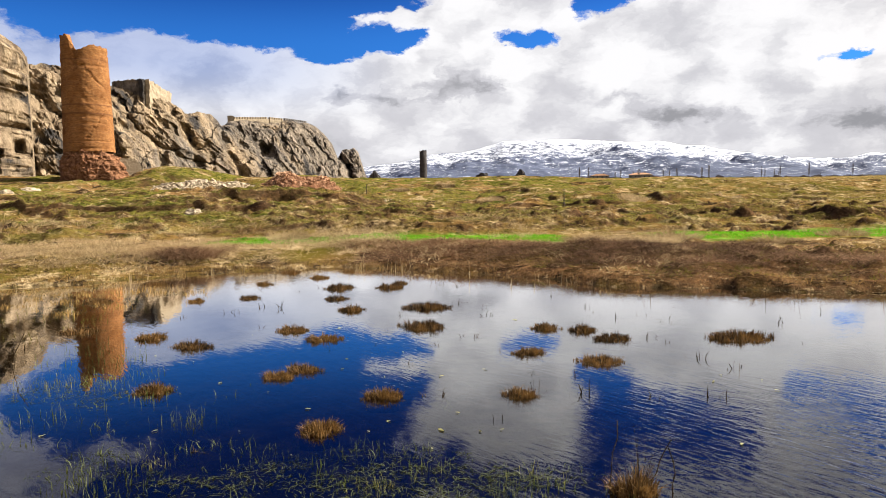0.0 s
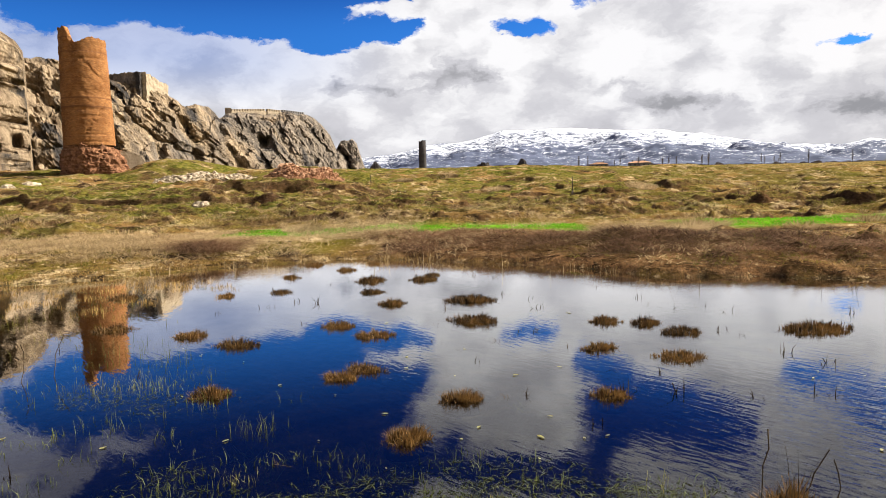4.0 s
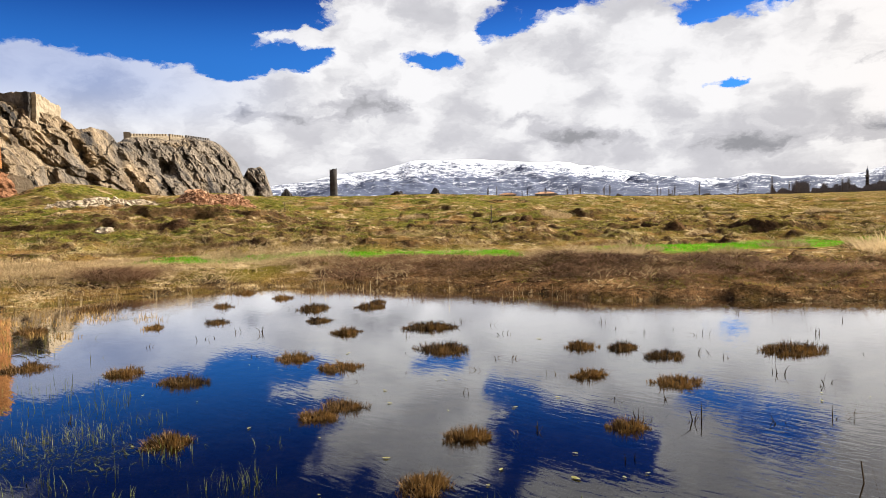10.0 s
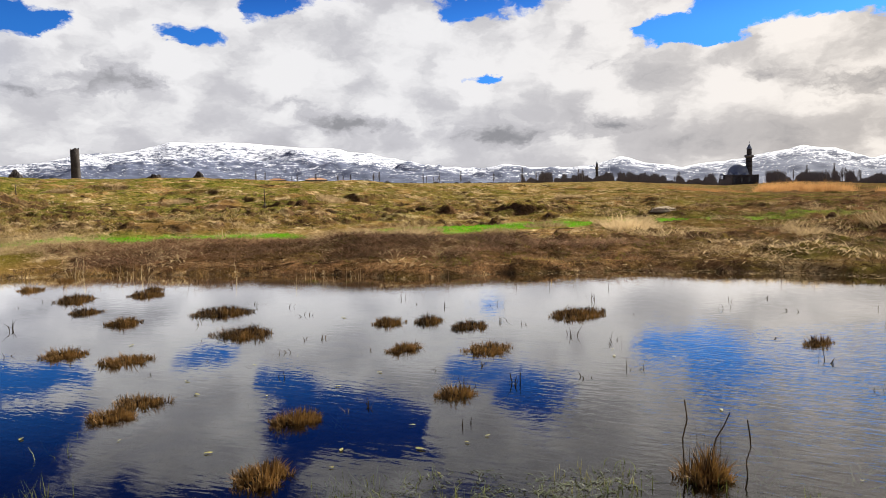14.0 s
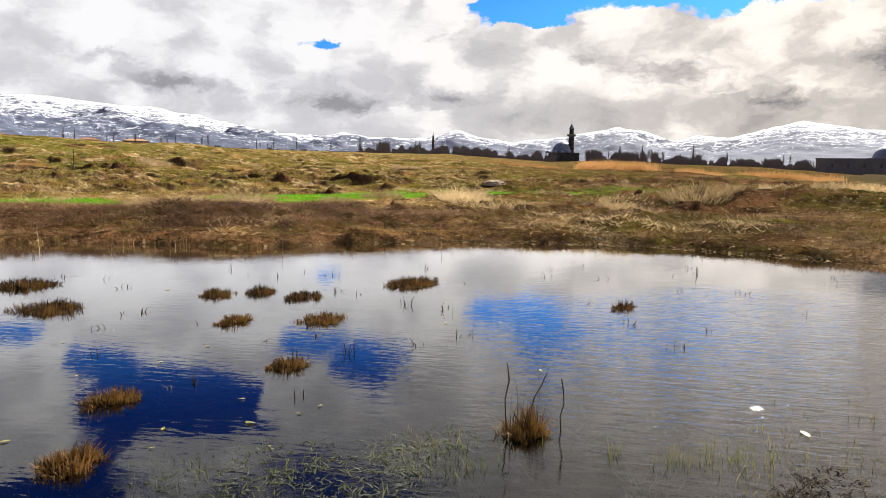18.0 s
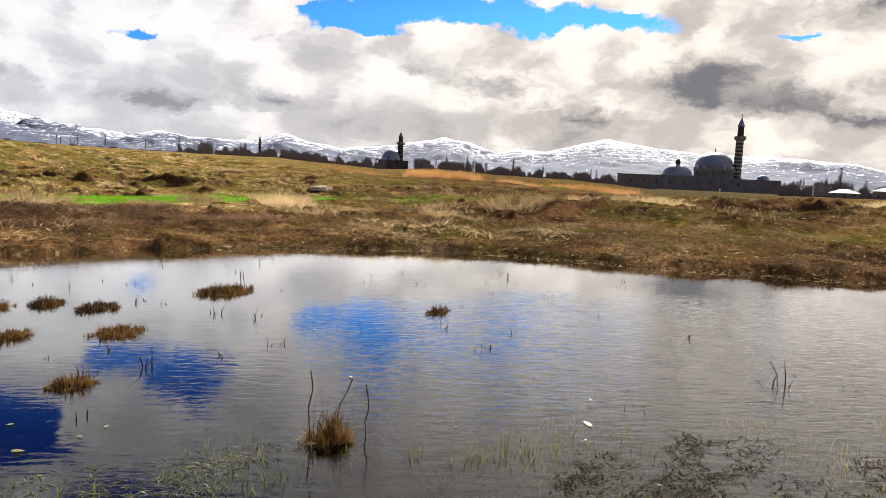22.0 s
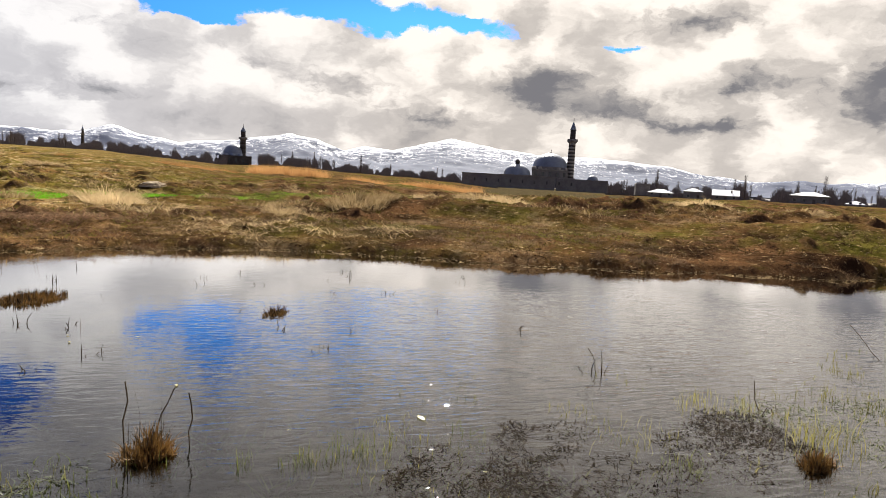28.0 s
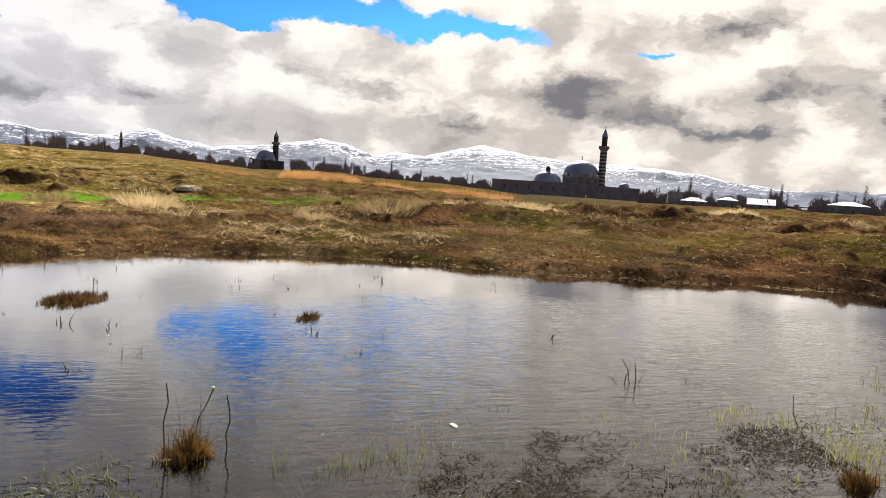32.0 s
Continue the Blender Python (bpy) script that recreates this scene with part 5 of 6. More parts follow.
def house(az, r, w, d, h, roof, label, wall=None, roof_mat=None, lift=0.0):
    x, y = polar(az, r)
    g = gz(x, y) + lift
    t = thing("house", (x, y, g), label, "house", "low houses on the town edge", turn=-az)
    part("wall", box_bm(-w / 2, w / 2, -d / 2, d / 2, -1.5, h, 0.05), wall or M["plaster"], t)
    bm = bmesh.new()
    e = 0.5
    if roof == "hip":
        b = [bm.verts.new(p) for p in ((-w / 2 - e, -d / 2 - e, h), (w / 2 + e, -d / 2 - e, h), (w / 2 + e, d / 2 + e, h), (-w / 2 - e, d / 2 + e, h))]
        k = max(0.1, (w - d) / 2)
        tp = [bm.verts.new((-k, 0, h + 1.5)), bm.verts.new((k, 0, h + 1.5))]
        for q in ((b[0], b[1], tp[1], tp[0]), (b[1], b[2], tp[1]), (b[2], b[3], tp[0], tp[1]), (b[3], b[0], tp[0]), b[::-1]):
            bm.faces.new(q)
    else:
        b = [bm.verts.new(p) for p in ((-w / 2 - e, -d / 2 - e, h), (w / 2 + e, -d / 2 - e, h), (w / 2 + e, d / 2 + e, h + 2.4), (-w / 2 - e, d / 2 + e, h + 2.4))]
        c = [bm.verts.new(v.co - Vector((0, 0, 0.25))) for v in b]
        for q in (b, c[::-1], (b[0], c[0], c[1], b[1]), (b[1], c[1], c[2], b[2]), (b[2], c[2], c[3], b[3]), (b[3], c[3], c[0], b[0])):
            bm.faces.new(q)
    bmesh.ops.recalc_face_normals(bm, faces=bm.faces[:])
    part("roof", bm, roof_mat or M["white_roof"], t)
    n = max(2, int(w / 3))
    for k in range(n):
        xx = -w / 2 + (k + 0.5) * w / n
        if k == n // 2:
            part("door", box_bm(xx - 0.5, xx + 0.5, -d / 2 - 0.06, -d / 2 + 0.05, 0, 2.0, 0.02), M["bark"], t)
        else:
            win = part("window", box_bm(xx - 0.6, xx + 0.6, -d / 2 - 0.05, -d / 2 + 0.05, 0.9, 2.1, 0.02), M["band_light"], t)
            part("pane", box_bm(xx - 0.5, xx + 0.5, -d / 2 - 0.07, -d / 2 + 0.03, 1.0, 2.0, 0.0), M["glass_dark"], win)
    part("chimney", box_bm(w * 0.2, w * 0.2 + 0.6, -0.3, 0.3, h, h + 2.2, 0.04), M["plaster"], t)


house(83.3, 300, 10, 7, 2.0, "hip", "low house with a white hipped sheet roof", M["wall_stone"])
house(85.8, 330, 8.5, 7, 3.6, "hip", "grey house with a snowy hipped roof", M["wall_stone"])
house(88.2, 310, 10, 6, 2.2, "shed", "low shed with a bright white pitched roof", M["wall_stone"])
house(94.0, 290, 13, 9, 3.2, "hip", "wide grey house with a white hipped roof", M["wall_stone"])
house(97.0, 330, 7, 6, 1.2, "hip", "small low house with a white roof", M["wall_stone"])
house(99.5, 420, 11, 8, 3.0, "shed", "distant low house with a pale roof", M["wall_stone"])
house(81.8, 420, 12, 8, 4.5, "hip", "dark house with a snowy roof behind the mosque", M["wall_stone"])
house(13.6, 520, 16, 9, 3.0, "hip", "far low farmhouse with a dull roof among trees", M["plaster"], M["red_brick"])
house(10.4, 520, 13, 8, 2.4, "hip", "far low farmhouse with a red roof", M["plaster"], M["red_brick"])
house(103.5, 330, 14, 8, 3.0, "hip", "low town house with a white roof", M["wall_stone"])


def pylon(az, r, h):
    x, y = polar(az, r)
    t = thing("power_pylon", (x, y, gz(x, y)), "tall lattice steel power pylon at the town edge", "pylon")
    for sx, sy in ((-1, -1), (1, -1), (1, 1), (-1, 1)):
        o = part("leg", lathe_bm([(0.16, 0), (0.10, h)], 6), M["iron"], t)
        o.matrix_basis = Matrix.Translation((sx * 1.3, sy * 1.3, 0)) @ Vector((-sx * 1.1, -sy * 1.1, h)).to_track_quat("Z", "Y").to_matrix().to_4x4()
    for k in range(3):
        part("cross_arm", box_bm(-2.6 + 0.4 * k, 2.6 - 0.4 * k, -0.12, 0.12, h * (0.72 + 0.1 * k), h * (0.72 + 0.1 * k) + 0.25), M["iron"], t)
    for k in range(5):
        part("brace", box_bm(-1.2 + 0.2 * k, 1.2 - 0.2 * k, -0.08, 0.08, h * 0.14 * (k + 0.6), h * 0.14 * (k + 0.6) + 0.2), M["iron"], t)


pylon(101.2, 420, 14)


def bare_tree(kind_seed, h, spread):
    rnd = random.Random(kind_seed)
    t = thing("bare_tree", (0, 0, 0), "leafless slender poplar with upswept twigs", "tree", "bare poplars at the town edge")
    part("trunk", lathe_bm([(h * 0.018, -0.6), (h * 0.013, h * 0.3), (h * 0.006, h * 0.75), (0.01, h)], 7), M["bark"], t)
    vs, fs = [], []
    for k in range(130):
        z = h * (0.14 + 0.82 * rnd.random() ** 0.8)
        a = rnd.uniform(0, 2 * math.pi)
        ln = h * spread * (1.1 - z / h) * rnd.uniform(0.5, 1.2) + 0.5
        d = Vector((math.cos(a) * 0.42, math.sin(a) * 0.42, 0.9)) * ln
        s = Vector((-math.sin(a), math.cos(a), 0)) * h * 0.004
        st = Vector((math.cos(a + 1) * 0.3, math.sin(a + 1) * 0.3, z)) * 1.0
        i = len(vs)
        vs += [st - s, st + s, st + d + s * 0.4, st + d - s * 0.4]
        fs.append((i, i + 1, i + 2, i + 3))
    part("crown", mesh_of("crown", [tuple(v) for v in vs], fs, M["twig"]), None, t)
    return t


def plant_trees():
    rnd = random.Random(11)
    kinds = [bare_tree(1, 13, 0.34), bare_tree(2, 10, 0.42), bare_tree(3, 8, 0.6)]
    for i, (az, r) in enumerate(((31.0, 520), (36.0, 500), (43.6, 470))):
        x, y = polar(az, r)
        kinds[i].matrix_basis = pose(x, y, gz(x, y) - 0.2, 0, 0, 30 * i)
    spots = [(rnd.uniform(*w), rnd.uniform(380, 640)) for w, n in (((8, 16), 9), ((16, 31), 11), ((31, 47), 14), ((50.5, 69), 34), ((79, 101), 42)) for _ in range(n)]
    spots += [(rnd.uniform(80, 101), rnd.uniform(330, 420)) for _ in range(26)]
    for az, r in spots:
        x, y = polar(az, r)
        s = rnd.uniform(0.55, 1.0) * (1.1 if az > 79 else 0.8 if az < 31 else 0.9)
        t = copy_thing(rnd.choice(kinds), pose(x, y, gz(x, y) - 0.2, 0, 0, rnd.uniform(0, 360)))
        t.scale = (s, s, s)


plant_trees()


def far_woods():
    """The dark thickets along the edge of the plain."""
    r = np.random.default_rng(21)
    n = 76000
    bands = ((31, 47.5, 0.27, 8.0, 470), (50, 70, 0.31, 9.5, 470), (79, 104, 0.34, 9.0, 370), (8, 31, 0.08, 3.2, 560))
    az, dist, hh = [], [], []
    for a0, a1, share, h, d in bands:
        k = int(n * share)
        a = r.uniform(a0, a1, k)
        az.append(a)
        dist.append(d + r.uniform(-25, 60, k))
        hh.append(h * np.clip(0.55 + 0.75 * fbm(a * 2.2, a * 0 + d, 4), 0.12, 1.4) * r.uniform(0.5, 1.05, k))
    az, dist, hh = np.radians(np.concatenate(az)), np.concatenate(dist), np.concatenate(hh)
    x, y = dist * np.sin(az), dist * np.cos(az)
    z = lie(x, y) - 0.2
    w = r.uniform(0.05, 0.13, len(x))
    tx, ty = np.cos(az), -np.sin(az)
    lean = r.normal(0, 0.16, len(x)) * hh
    P = lambda k, u, zz: np.stack([x + tx * (u + k), y + ty * (u + k), zz], -1)
    vs = np.stack([P(-w, 0, z), P(w, 0, z), P(w * 0.5, lean, z + hh), P(-w * 0.5, lean, z + hh)], 1).reshape(-1, 3)
    me = mesh_of("far_woods", vs, np.arange(len(vs)).reshape(-1, 4), M["twig"])
    tagged(new("far_woods", me), "dark leafless thickets along the far edge of the plain", "woods", kind="stuff")


far_woods()


# ---- grass and reeds ----
def blades(name, x, y, z, h, w, mat, label, lean=0.25, category="grass", seed=1, curl=0.35, heading=None, plain=False):
    """Bent blades, one mesh: two tapering spans each, or one span where they are plain."""
    r = np.random.default_rng(seed)
    n = len(x)
    a, b = r.uniform(0, 2 * math.pi, n), r.uniform(0, 2 * math.pi, n)
    if heading is not None:
        a = heading + r.normal(0, 0.5, n)
    tilt = np.abs(r.normal(0, lean, n)) if np.max(lean) < 0.7 else lean * r.uniform(0.35, 1.9, n)
    dx, dy = np.cos(a) * tilt, np.sin(a) * tilt
    sx, sy = np.cos(b) * w / 2, np.sin(b) * w / 2
    m = 0.55
    bx, by, bz = x + dx * h * m, y + dy * h * m, z + h * m
    tx, ty, tz = bx + dx * h * (1 - m) * (1 + 3 * curl), by + dy * h * (1 - m) * (1 + 3 * curl), bz + h * (1 - m) * np.clip(1 - curl * tilt * 2, -0.2, 1)
    V = np.stack([np.stack([x - sx, y - sy, z], -1), np.stack([x + sx, y + sy, z], -1),
                  np.stack([bx + sx * 0.8, by + sy * 0.8, bz], -1), np.stack([bx - sx * 0.8, by - sy * 0.8, bz], -1),
                  np.stack([tx + sx * 0.15, ty + sy * 0.15, tz], -1), np.stack([tx - sx * 0.15, ty - sy * 0.15, tz], -1)], 1).reshape(-1, 3)
    if plain:
        V = V.reshape(-1, 6, 3)[:, (0, 1, 4, 5)]
        V[:, 2:] += (V[:, 2:] - V[:, 2:].mean(1, keepdims=True)) * 1.5
        ob = new(name, mesh_of(name, V.reshape(-1, 3), np.arange(n * 4).reshape(-1, 4), mat))
        return tagged(ob, label, category, kind="stuff")
    k = np.arange(n)[:, None] * 6
    F = np.concatenate([k + [[0, 1, 2, 3]], k + [[3, 2, 4, 5]]], 1).reshape(-1, 4)
    ob = new(name, mesh_of(name, V, F, mat))
    return tagged(ob, label, category, kind="stuff")


def scatter(n, az0, az1, r0, r1, seed, power=1.0):
    r = np.random.default_rng(seed)
    az = np.radians(r.uniform(az0, az1, n))
    d = r0 * (r1 / r0) ** (r.random(n) ** power)
    return d * np.sin(az), d * np.cos(az), d


def meadow(name, n, az0, az1, r0, r1, h, w, mat, label, seed, keep, tuft=6, spread=0.10, lean=0.95, power=1.0, lod=18.0, plain=False):
    """Tufts scattered where keep(x, y, side) allows; blades widen with distance so that they stay visible."""
    r = np.random.default_rng(seed)
    x, y, d = scatter(n, az0, az1, r0, r1, seed, power)
    s = pond_side(x, y)
    ok = r.random(n) < keep(x, y, s)
    x, y, d = x[ok], y[ok], d[ok]
    x, y, d = (np.repeat(v, tuft) for v in (x, y, d))
    f = np.maximum(1, d / lod)
    x = x + r.normal(0, spread, len(x)) * f ** 0.7
    y = y + r.normal(0, spread, len(x)) * f ** 0.7
    size = np.repeat(r.uniform(0.6, 1.3, len(x) // tuft), tuft)
    hh = h * r.uniform(0.5, 1.15, len(x)) * size * f ** 0.25
    return blades(name, x, y, lie(x, y) - 0.02, hh, w * f, mat, label, lean, seed=seed, plain=plain)


patch = lambda x, y, k, o=0.0: fbm(x / k + o, y / k - o, 4)
land = lambda s, a=0.1, b=0.5: smooth(s, a, b)
# the wide sward
meadow("sward", 12000, -46, 108, 13, 40, 0.11, 0.012, M["ochre"], "short ochre winter grass over the flat banks", 31, lambda x, y, s: land(s, 0.2, 0.8) * smooth(patch(x, y, 3.5, 5), -0.3, 0.35) * np.where(x > 0.75 * y, 0.06, 1))
meadow("sward", 9000, 36, 108, 12, 48, 0.10, 0.013, M["turf"], "short dark olive turf on the rolling banks", 45, lambda x, y, s: land(s, 0.2, 0.8) * smooth(patch(x, y, 3.5, 5), -0.5, 0.2))
meadow("sward", 6000, -46, 108, 26, 80, 0.09, 0.014, M["olive"], "short olive grass over the rolling pasture", 32, lambda x, y, s: smooth(patch(x, y, 9), -0.25, 0.3))
meadow("sward", 4000, -46, 108, 28, 90, 0.12, 0.013, M["ochre"], "dry ochre grass over the rolling pasture", 33, lambda x, y, s: smooth(patch(x, y, 7, 4), 0.0, 0.4) * np.where(x > 0.75 * y, 0.1, 1))
meadow("brush", 3500, -46, 108, 26, 70, 0.16, 0.014, M["brown"], "low dead brown weeds over the pasture", 34, lambda x, y, s: smooth(patch(x, y, 6, 9), 0.05, 0.4))
# pale straw between the pond and the green strip
meadow("straw", 6000, -46, 2, 14, 36, 0.20, 0.011, M["straw"], "pale dry straw grass on the bank", 35, lambda x, y, s: land(s, 1.2, 2.6) * smooth(patch(x, y, 4, 2), -0.25, 0.2) * smooth(x, 3, -3), tuft=10, lean=0.95)
meadow("straw", 2600, -10, 70, 18, 34, 0.26, 0.009, M["straw"], "tall pale dry grass tufts along the green strip", 36, lambda x, y, s: land(s, 4, 6) * smooth(patch(x, y, 3, 6), 0.22, 0.5), tuft=14, lean=0.95, spread=0.16)
meadow("straw", 2400, 35, 106, 22, 60, 0.24, 0.010, M["straw"], "tall pale dry grass tufts on the low mounds", 37, lambda x, y, s: land(s, 3, 6) * smooth(patch(x, y, 3.2, 3), 0.2, 0.45), tuft=14, lean=0.95, spread=0.16)
# dead brush on the near bank
meadow("straw", 5000, -40, 60, 12, 21, 0.13, 0.021, M["straw"], "bleached straw strewn over the dark bank", 48, lambda x, y, s: land(s, 0.3, 1.0) * smooth(s, 8, 5) * smooth(patch(x, y, 1.6, 7), 0.0, 0.35), tuft=7, lean=1.4, spread=0.2)
meadow("straw", 1200, 40, 108, 13, 34, 0.14, 0.010, M["straw"], "thin bleached straw on the dark turf", 49, lambda x, y, s: land(s, 0.5, 1.5) * smooth(patch(x, y, 1.8, 7), 0.15, 0.4), tuft=6, lean=1.3, spread=0.2)
meadow("brush", 9000, -6, 100, 11, 24, 0.10, 0.013, M["brown"], "tangled dead brown brush on the pond bank", 38, lambda x, y, s: land(s, 0.8, 1.6) * smooth(s, 7.5, 5) * smooth(patch(x, y, 2.2, 1), -0.1, 0.3), tuft=8, lean=1.3)
meadow("brush", 2400, -8, 42, 12, 20, 0.20, 0.013, M["bramble"], "dark tangled brambles along the bank", 39, lambda x, y, s: np.exp(-((s - 2.9) / 1.2) ** 2) * smooth(patch(x, y, 2.0, 8), -0.25, 0.1), tuft=18, lean=2.0, spread=0.26)
# clods of dead weed: brown blades put in for their shadow, bleached ones above
uneven = lambda x, y, s: land(s, 0.6, 1.5) * (1 - damp_strip(x, y)) * (1 - 0.8 * flat_straw(x, y, s))
meadow("weed_clods", 9000, -46, 108, 13, 70, 0.12, 0.020, M["brown"], "dark brown weed clods standing for shadow over the pasture", 44, lambda x, y, s: uneven(x, y, s) * smooth(patch(x, y, 4, 12), -0.3, 0.2), tuft=12, spread=0.07, lean=0.9, plain=True)
meadow("weed_clods", 8000, -46, 108, 13, 70, 0.11, 0.013, M["straw"], "bleached tufts of dead grass over the pasture", 52, lambda x, y, s: uneven(x, y, s) * smooth(patch(x, y, 3, 17), -0.1, 0.35) * np.where(x > 0.75 * y, 0.55, 1), tuft=10, spread=0.06, lean=1.0, plain=True)
meadow("weed_clods", 8000, -46, 108, 13, 60, 0.10, 0.016, M["olive"], "small olive grass clods over the pasture", 53, lambda x, y, s: uneven(x, y, s) * smooth(patch(x, y, 5, 27), -0.2, 0.3), tuft=10, spread=0.07, lean=0.8, plain=True)
meadow("straw", 14000, -46, 6, 15, 32, 0.13, 0.012, M["straw"], "dense bleached straw on the flat by the pond", 54, lambda x, y, s: flat_straw(x, y, s) * (0.5 + 0.5 * smooth(patch(x, y, 0.8, 2), -0.4, 0.2)), tuft=9, lean=0.5, spread=0.09, plain=True)
# fresh green
meadow("green_grass", 16000, -28, 58, 19, 34, 0.07, 0.014, M["green"], "fresh bright green grass in a damp strip", 40,
       lambda x, y, s: damp_strip(x, y) ** 2 * smooth(patch(x, y, 2.0, 3), -0.6, -0.1), tuft=8, lean=0.3, plain=True)
# the water's edge
def waterline(n, first, last, seed, lo, hi, reach=0.8):
    """Points near the shore whose ground height is between lo and hi, from one corner of the shore to another."""
    r = np.random.default_rng(seed)
    p = SHORE[first:last + 1]
    d = np.hypot(*np.diff(p, axis=0).T)
    i = r.choice(len(d), n, p=d / d.sum())
    at = p[i] + (p[i + 1] - p[i]) * r.random(n)[:, None] + r.uniform(-reach, reach, (n, 2))
    z = lie(at[:, 0], at[:, 1])
    ok = (z > lo) & (z < hi)
    return at[ok, 0], at[ok, 1], z[ok], r


def edge_plants(name, n, first, last, seed, lo, hi, h, w, mat, label, lean, keep=-1.0, plain=True, tuft=5):
    x, y, z, r = waterline(n, first, last, seed, lo, hi)
    ok = patch(x, y, 0.9, seed) > keep
    x, y, z = (np.repeat(v[ok], tuft) for v in (x, y, z))
    size = np.repeat(r.uniform(0.5, 1.3, len(x) // tuft), tuft)
    x, y = x + r.normal(0, 0.04, len(x)), y + r.normal(0, 0.04, len(x))
    blades(name, x, y, np.maximum(z, -0.06) - 0.01, h * size * r.uniform(0.5, 1.2, len(x)), np.full(len(x), w), mat, label, lean, "reeds", seed, plain=plain)


edge_plants("edge_sedge", 2600, 0, 10, 41, -0.03, 0.09, 0.10, 0.010, M["ochre"], "short ochre sedge along the water's edge", 0.5)
edge_plants("edge_sedge", 4200, 5, 21, 46, -0.01, 0.16, 0.09, 0.011, M["brown"], "short dark sedge along the water's edge", 0.75)
edge_plants("edge_reeds", 420, 2, 14, 42, -0.12, 0.05, 0.30, 0.008, M["brown"], "thin dead stalks standing at the water's edge", 0.45, 0.0, tuft=3)
edge_plants("edge_reeds", 260, 1, 9, 43, -0.16, 0.05, 0.34, 0.008, M["straw"], "thin pale stalks standing at the water's edge", 0.45, 0.1, tuft=3)
edge_plants("edge_litter", 9000, 11, 21, 47, -0.004, 0.045, 0.018, 0.05, M["straw"], "pale flecks of dry litter along the waterline", 1.6, -0.4, tuft=3)
# orange reed beds before the mosques
for k, (a0, a1, d0, d1, hh, n) in enumerate(((49.2, 55.2, 120, 150, 1.5, 2600), (61.5, 68.5, 95, 130, 1.0, 2200), (57, 62, 100, 125, 0.7, 900), (42, 48, 110, 140, 0.8, 700))):
    meadow("reed_bed", n, a0, a1, d0, d1, hh, 0.03, M["reed"], "bed of dry orange reeds on the plain", 50 + k, lambda x, y, s: smooth(patch(x, y, 5, 2), -0.35, 0.1), tuft=9, lean=0.45, lod=110, spread=0.4)


# ---- in the pond ----
def tussock(x, y, w, k, tall=0.0, sparse=1.0):
    """A tuft of stiff sedge on a sodden mat, standing out of the water."""
    r = np.random.default_rng(900 + k)
    label = ("brown sedge tussock with tall dry stems standing in the pond" if tall else
             "wide dark sedge tussock standing in the pond" if w > 0.6 else "thin low sedge tuft standing in the pond" if sparse < 0.6 else "round golden-brown sedge tussock standing in the pond")
    t = thing("sedge_tussock", (x, y, 0), label, "tussock", "sedge tussocks in the pond", turn=r.uniform(-20, 20))
    asp = r.uniform(0.55, 0.8)
    # mat: low lumpy cushion
    n, m = 22, 6
    a, v = np.meshgrid(np.linspace(0, 2 * math.pi, n, endpoint=False), np.linspace(0, 1, m))
    rad = (w / 2) * (0.78 + 0.22 * fbm(np.cos(a) * 1.8 + k, np.sin(a) * 1.8, 3)) * (1 - v ** 2.2) ** 0.5
    z = -0.12 + (0.12 + 0.025 * sparse) * v + 0.015 * fbm(a * 4, v * 4 + k, 3) * v
    me = mesh_of("mat", np.stack([rad * np.cos(a), rad * np.sin(a) * asp, z], -1).reshape(-1, 3), grid_faces(m, n, True), M["mat"], True)
    part("mat", me, None, t)
    # several shoots grow out of it, each a ragged bunch of stiff stems
    shoots = int(16 + 110 * w * w + 40 * w)
    c = int((1700 * w + 260) * sparse / shoots) + 7
    qs, ws = r.random(shoots) ** 0.5, r.uniform(0, 2 * math.pi, shoots)
    edge = 0.47 * w * (0.92 + 0.5 * fbm(np.cos(ws) * 1.8 + k, np.sin(ws) * 1.8, 3))
    sx, sy = qs * np.cos(ws) * edge, qs * np.sin(ws) * edge * asp
    sh = r.uniform(0.4, 1.25, shoots) * (1.1 - 0.62 * qs ** 2)
    bx = np.repeat(sx, c) + r.normal(0, 0.014 + 0.012 * w, c * shoots)
    by = np.repeat(sy, c) + r.normal(0, 0.014 + 0.010 * w, c * shoots)
    q, aa = np.repeat(qs, c), np.arctan2(by, bx)
    hh = (0.070 + 0.05 * min(w, 0.7) + 0.10 * tall) * np.repeat(sh, c) * r.uniform(0.25, 1.2, c * shoots)
    c = c * shoots
    ob = blades("sedge", bx, by, np.full(c, -0.01), hh, r.uniform(0.004, 0.0085, c), M["sedge"], "", 0.16 + 0.30 * q, seed=700 + k, curl=0.30, heading=aa)
    for key in ("label", "category"):
        if key in ob:
            del ob[key]
    ob.parent = t
    if tall:
        c = 18
        ob = blades("tall_stem", r.normal(0, w * 0.22, c), r.normal(0, w * 0.18, c), np.zeros(c), tall * r.uniform(0.35, 1.1, c), np.full(c, 0.0045), M["snag"], "", 0.16, seed=800 + k, curl=0.3)
        for key in ("label", "category"):
            if key in ob:
                del ob[key]
        ob.parent = t


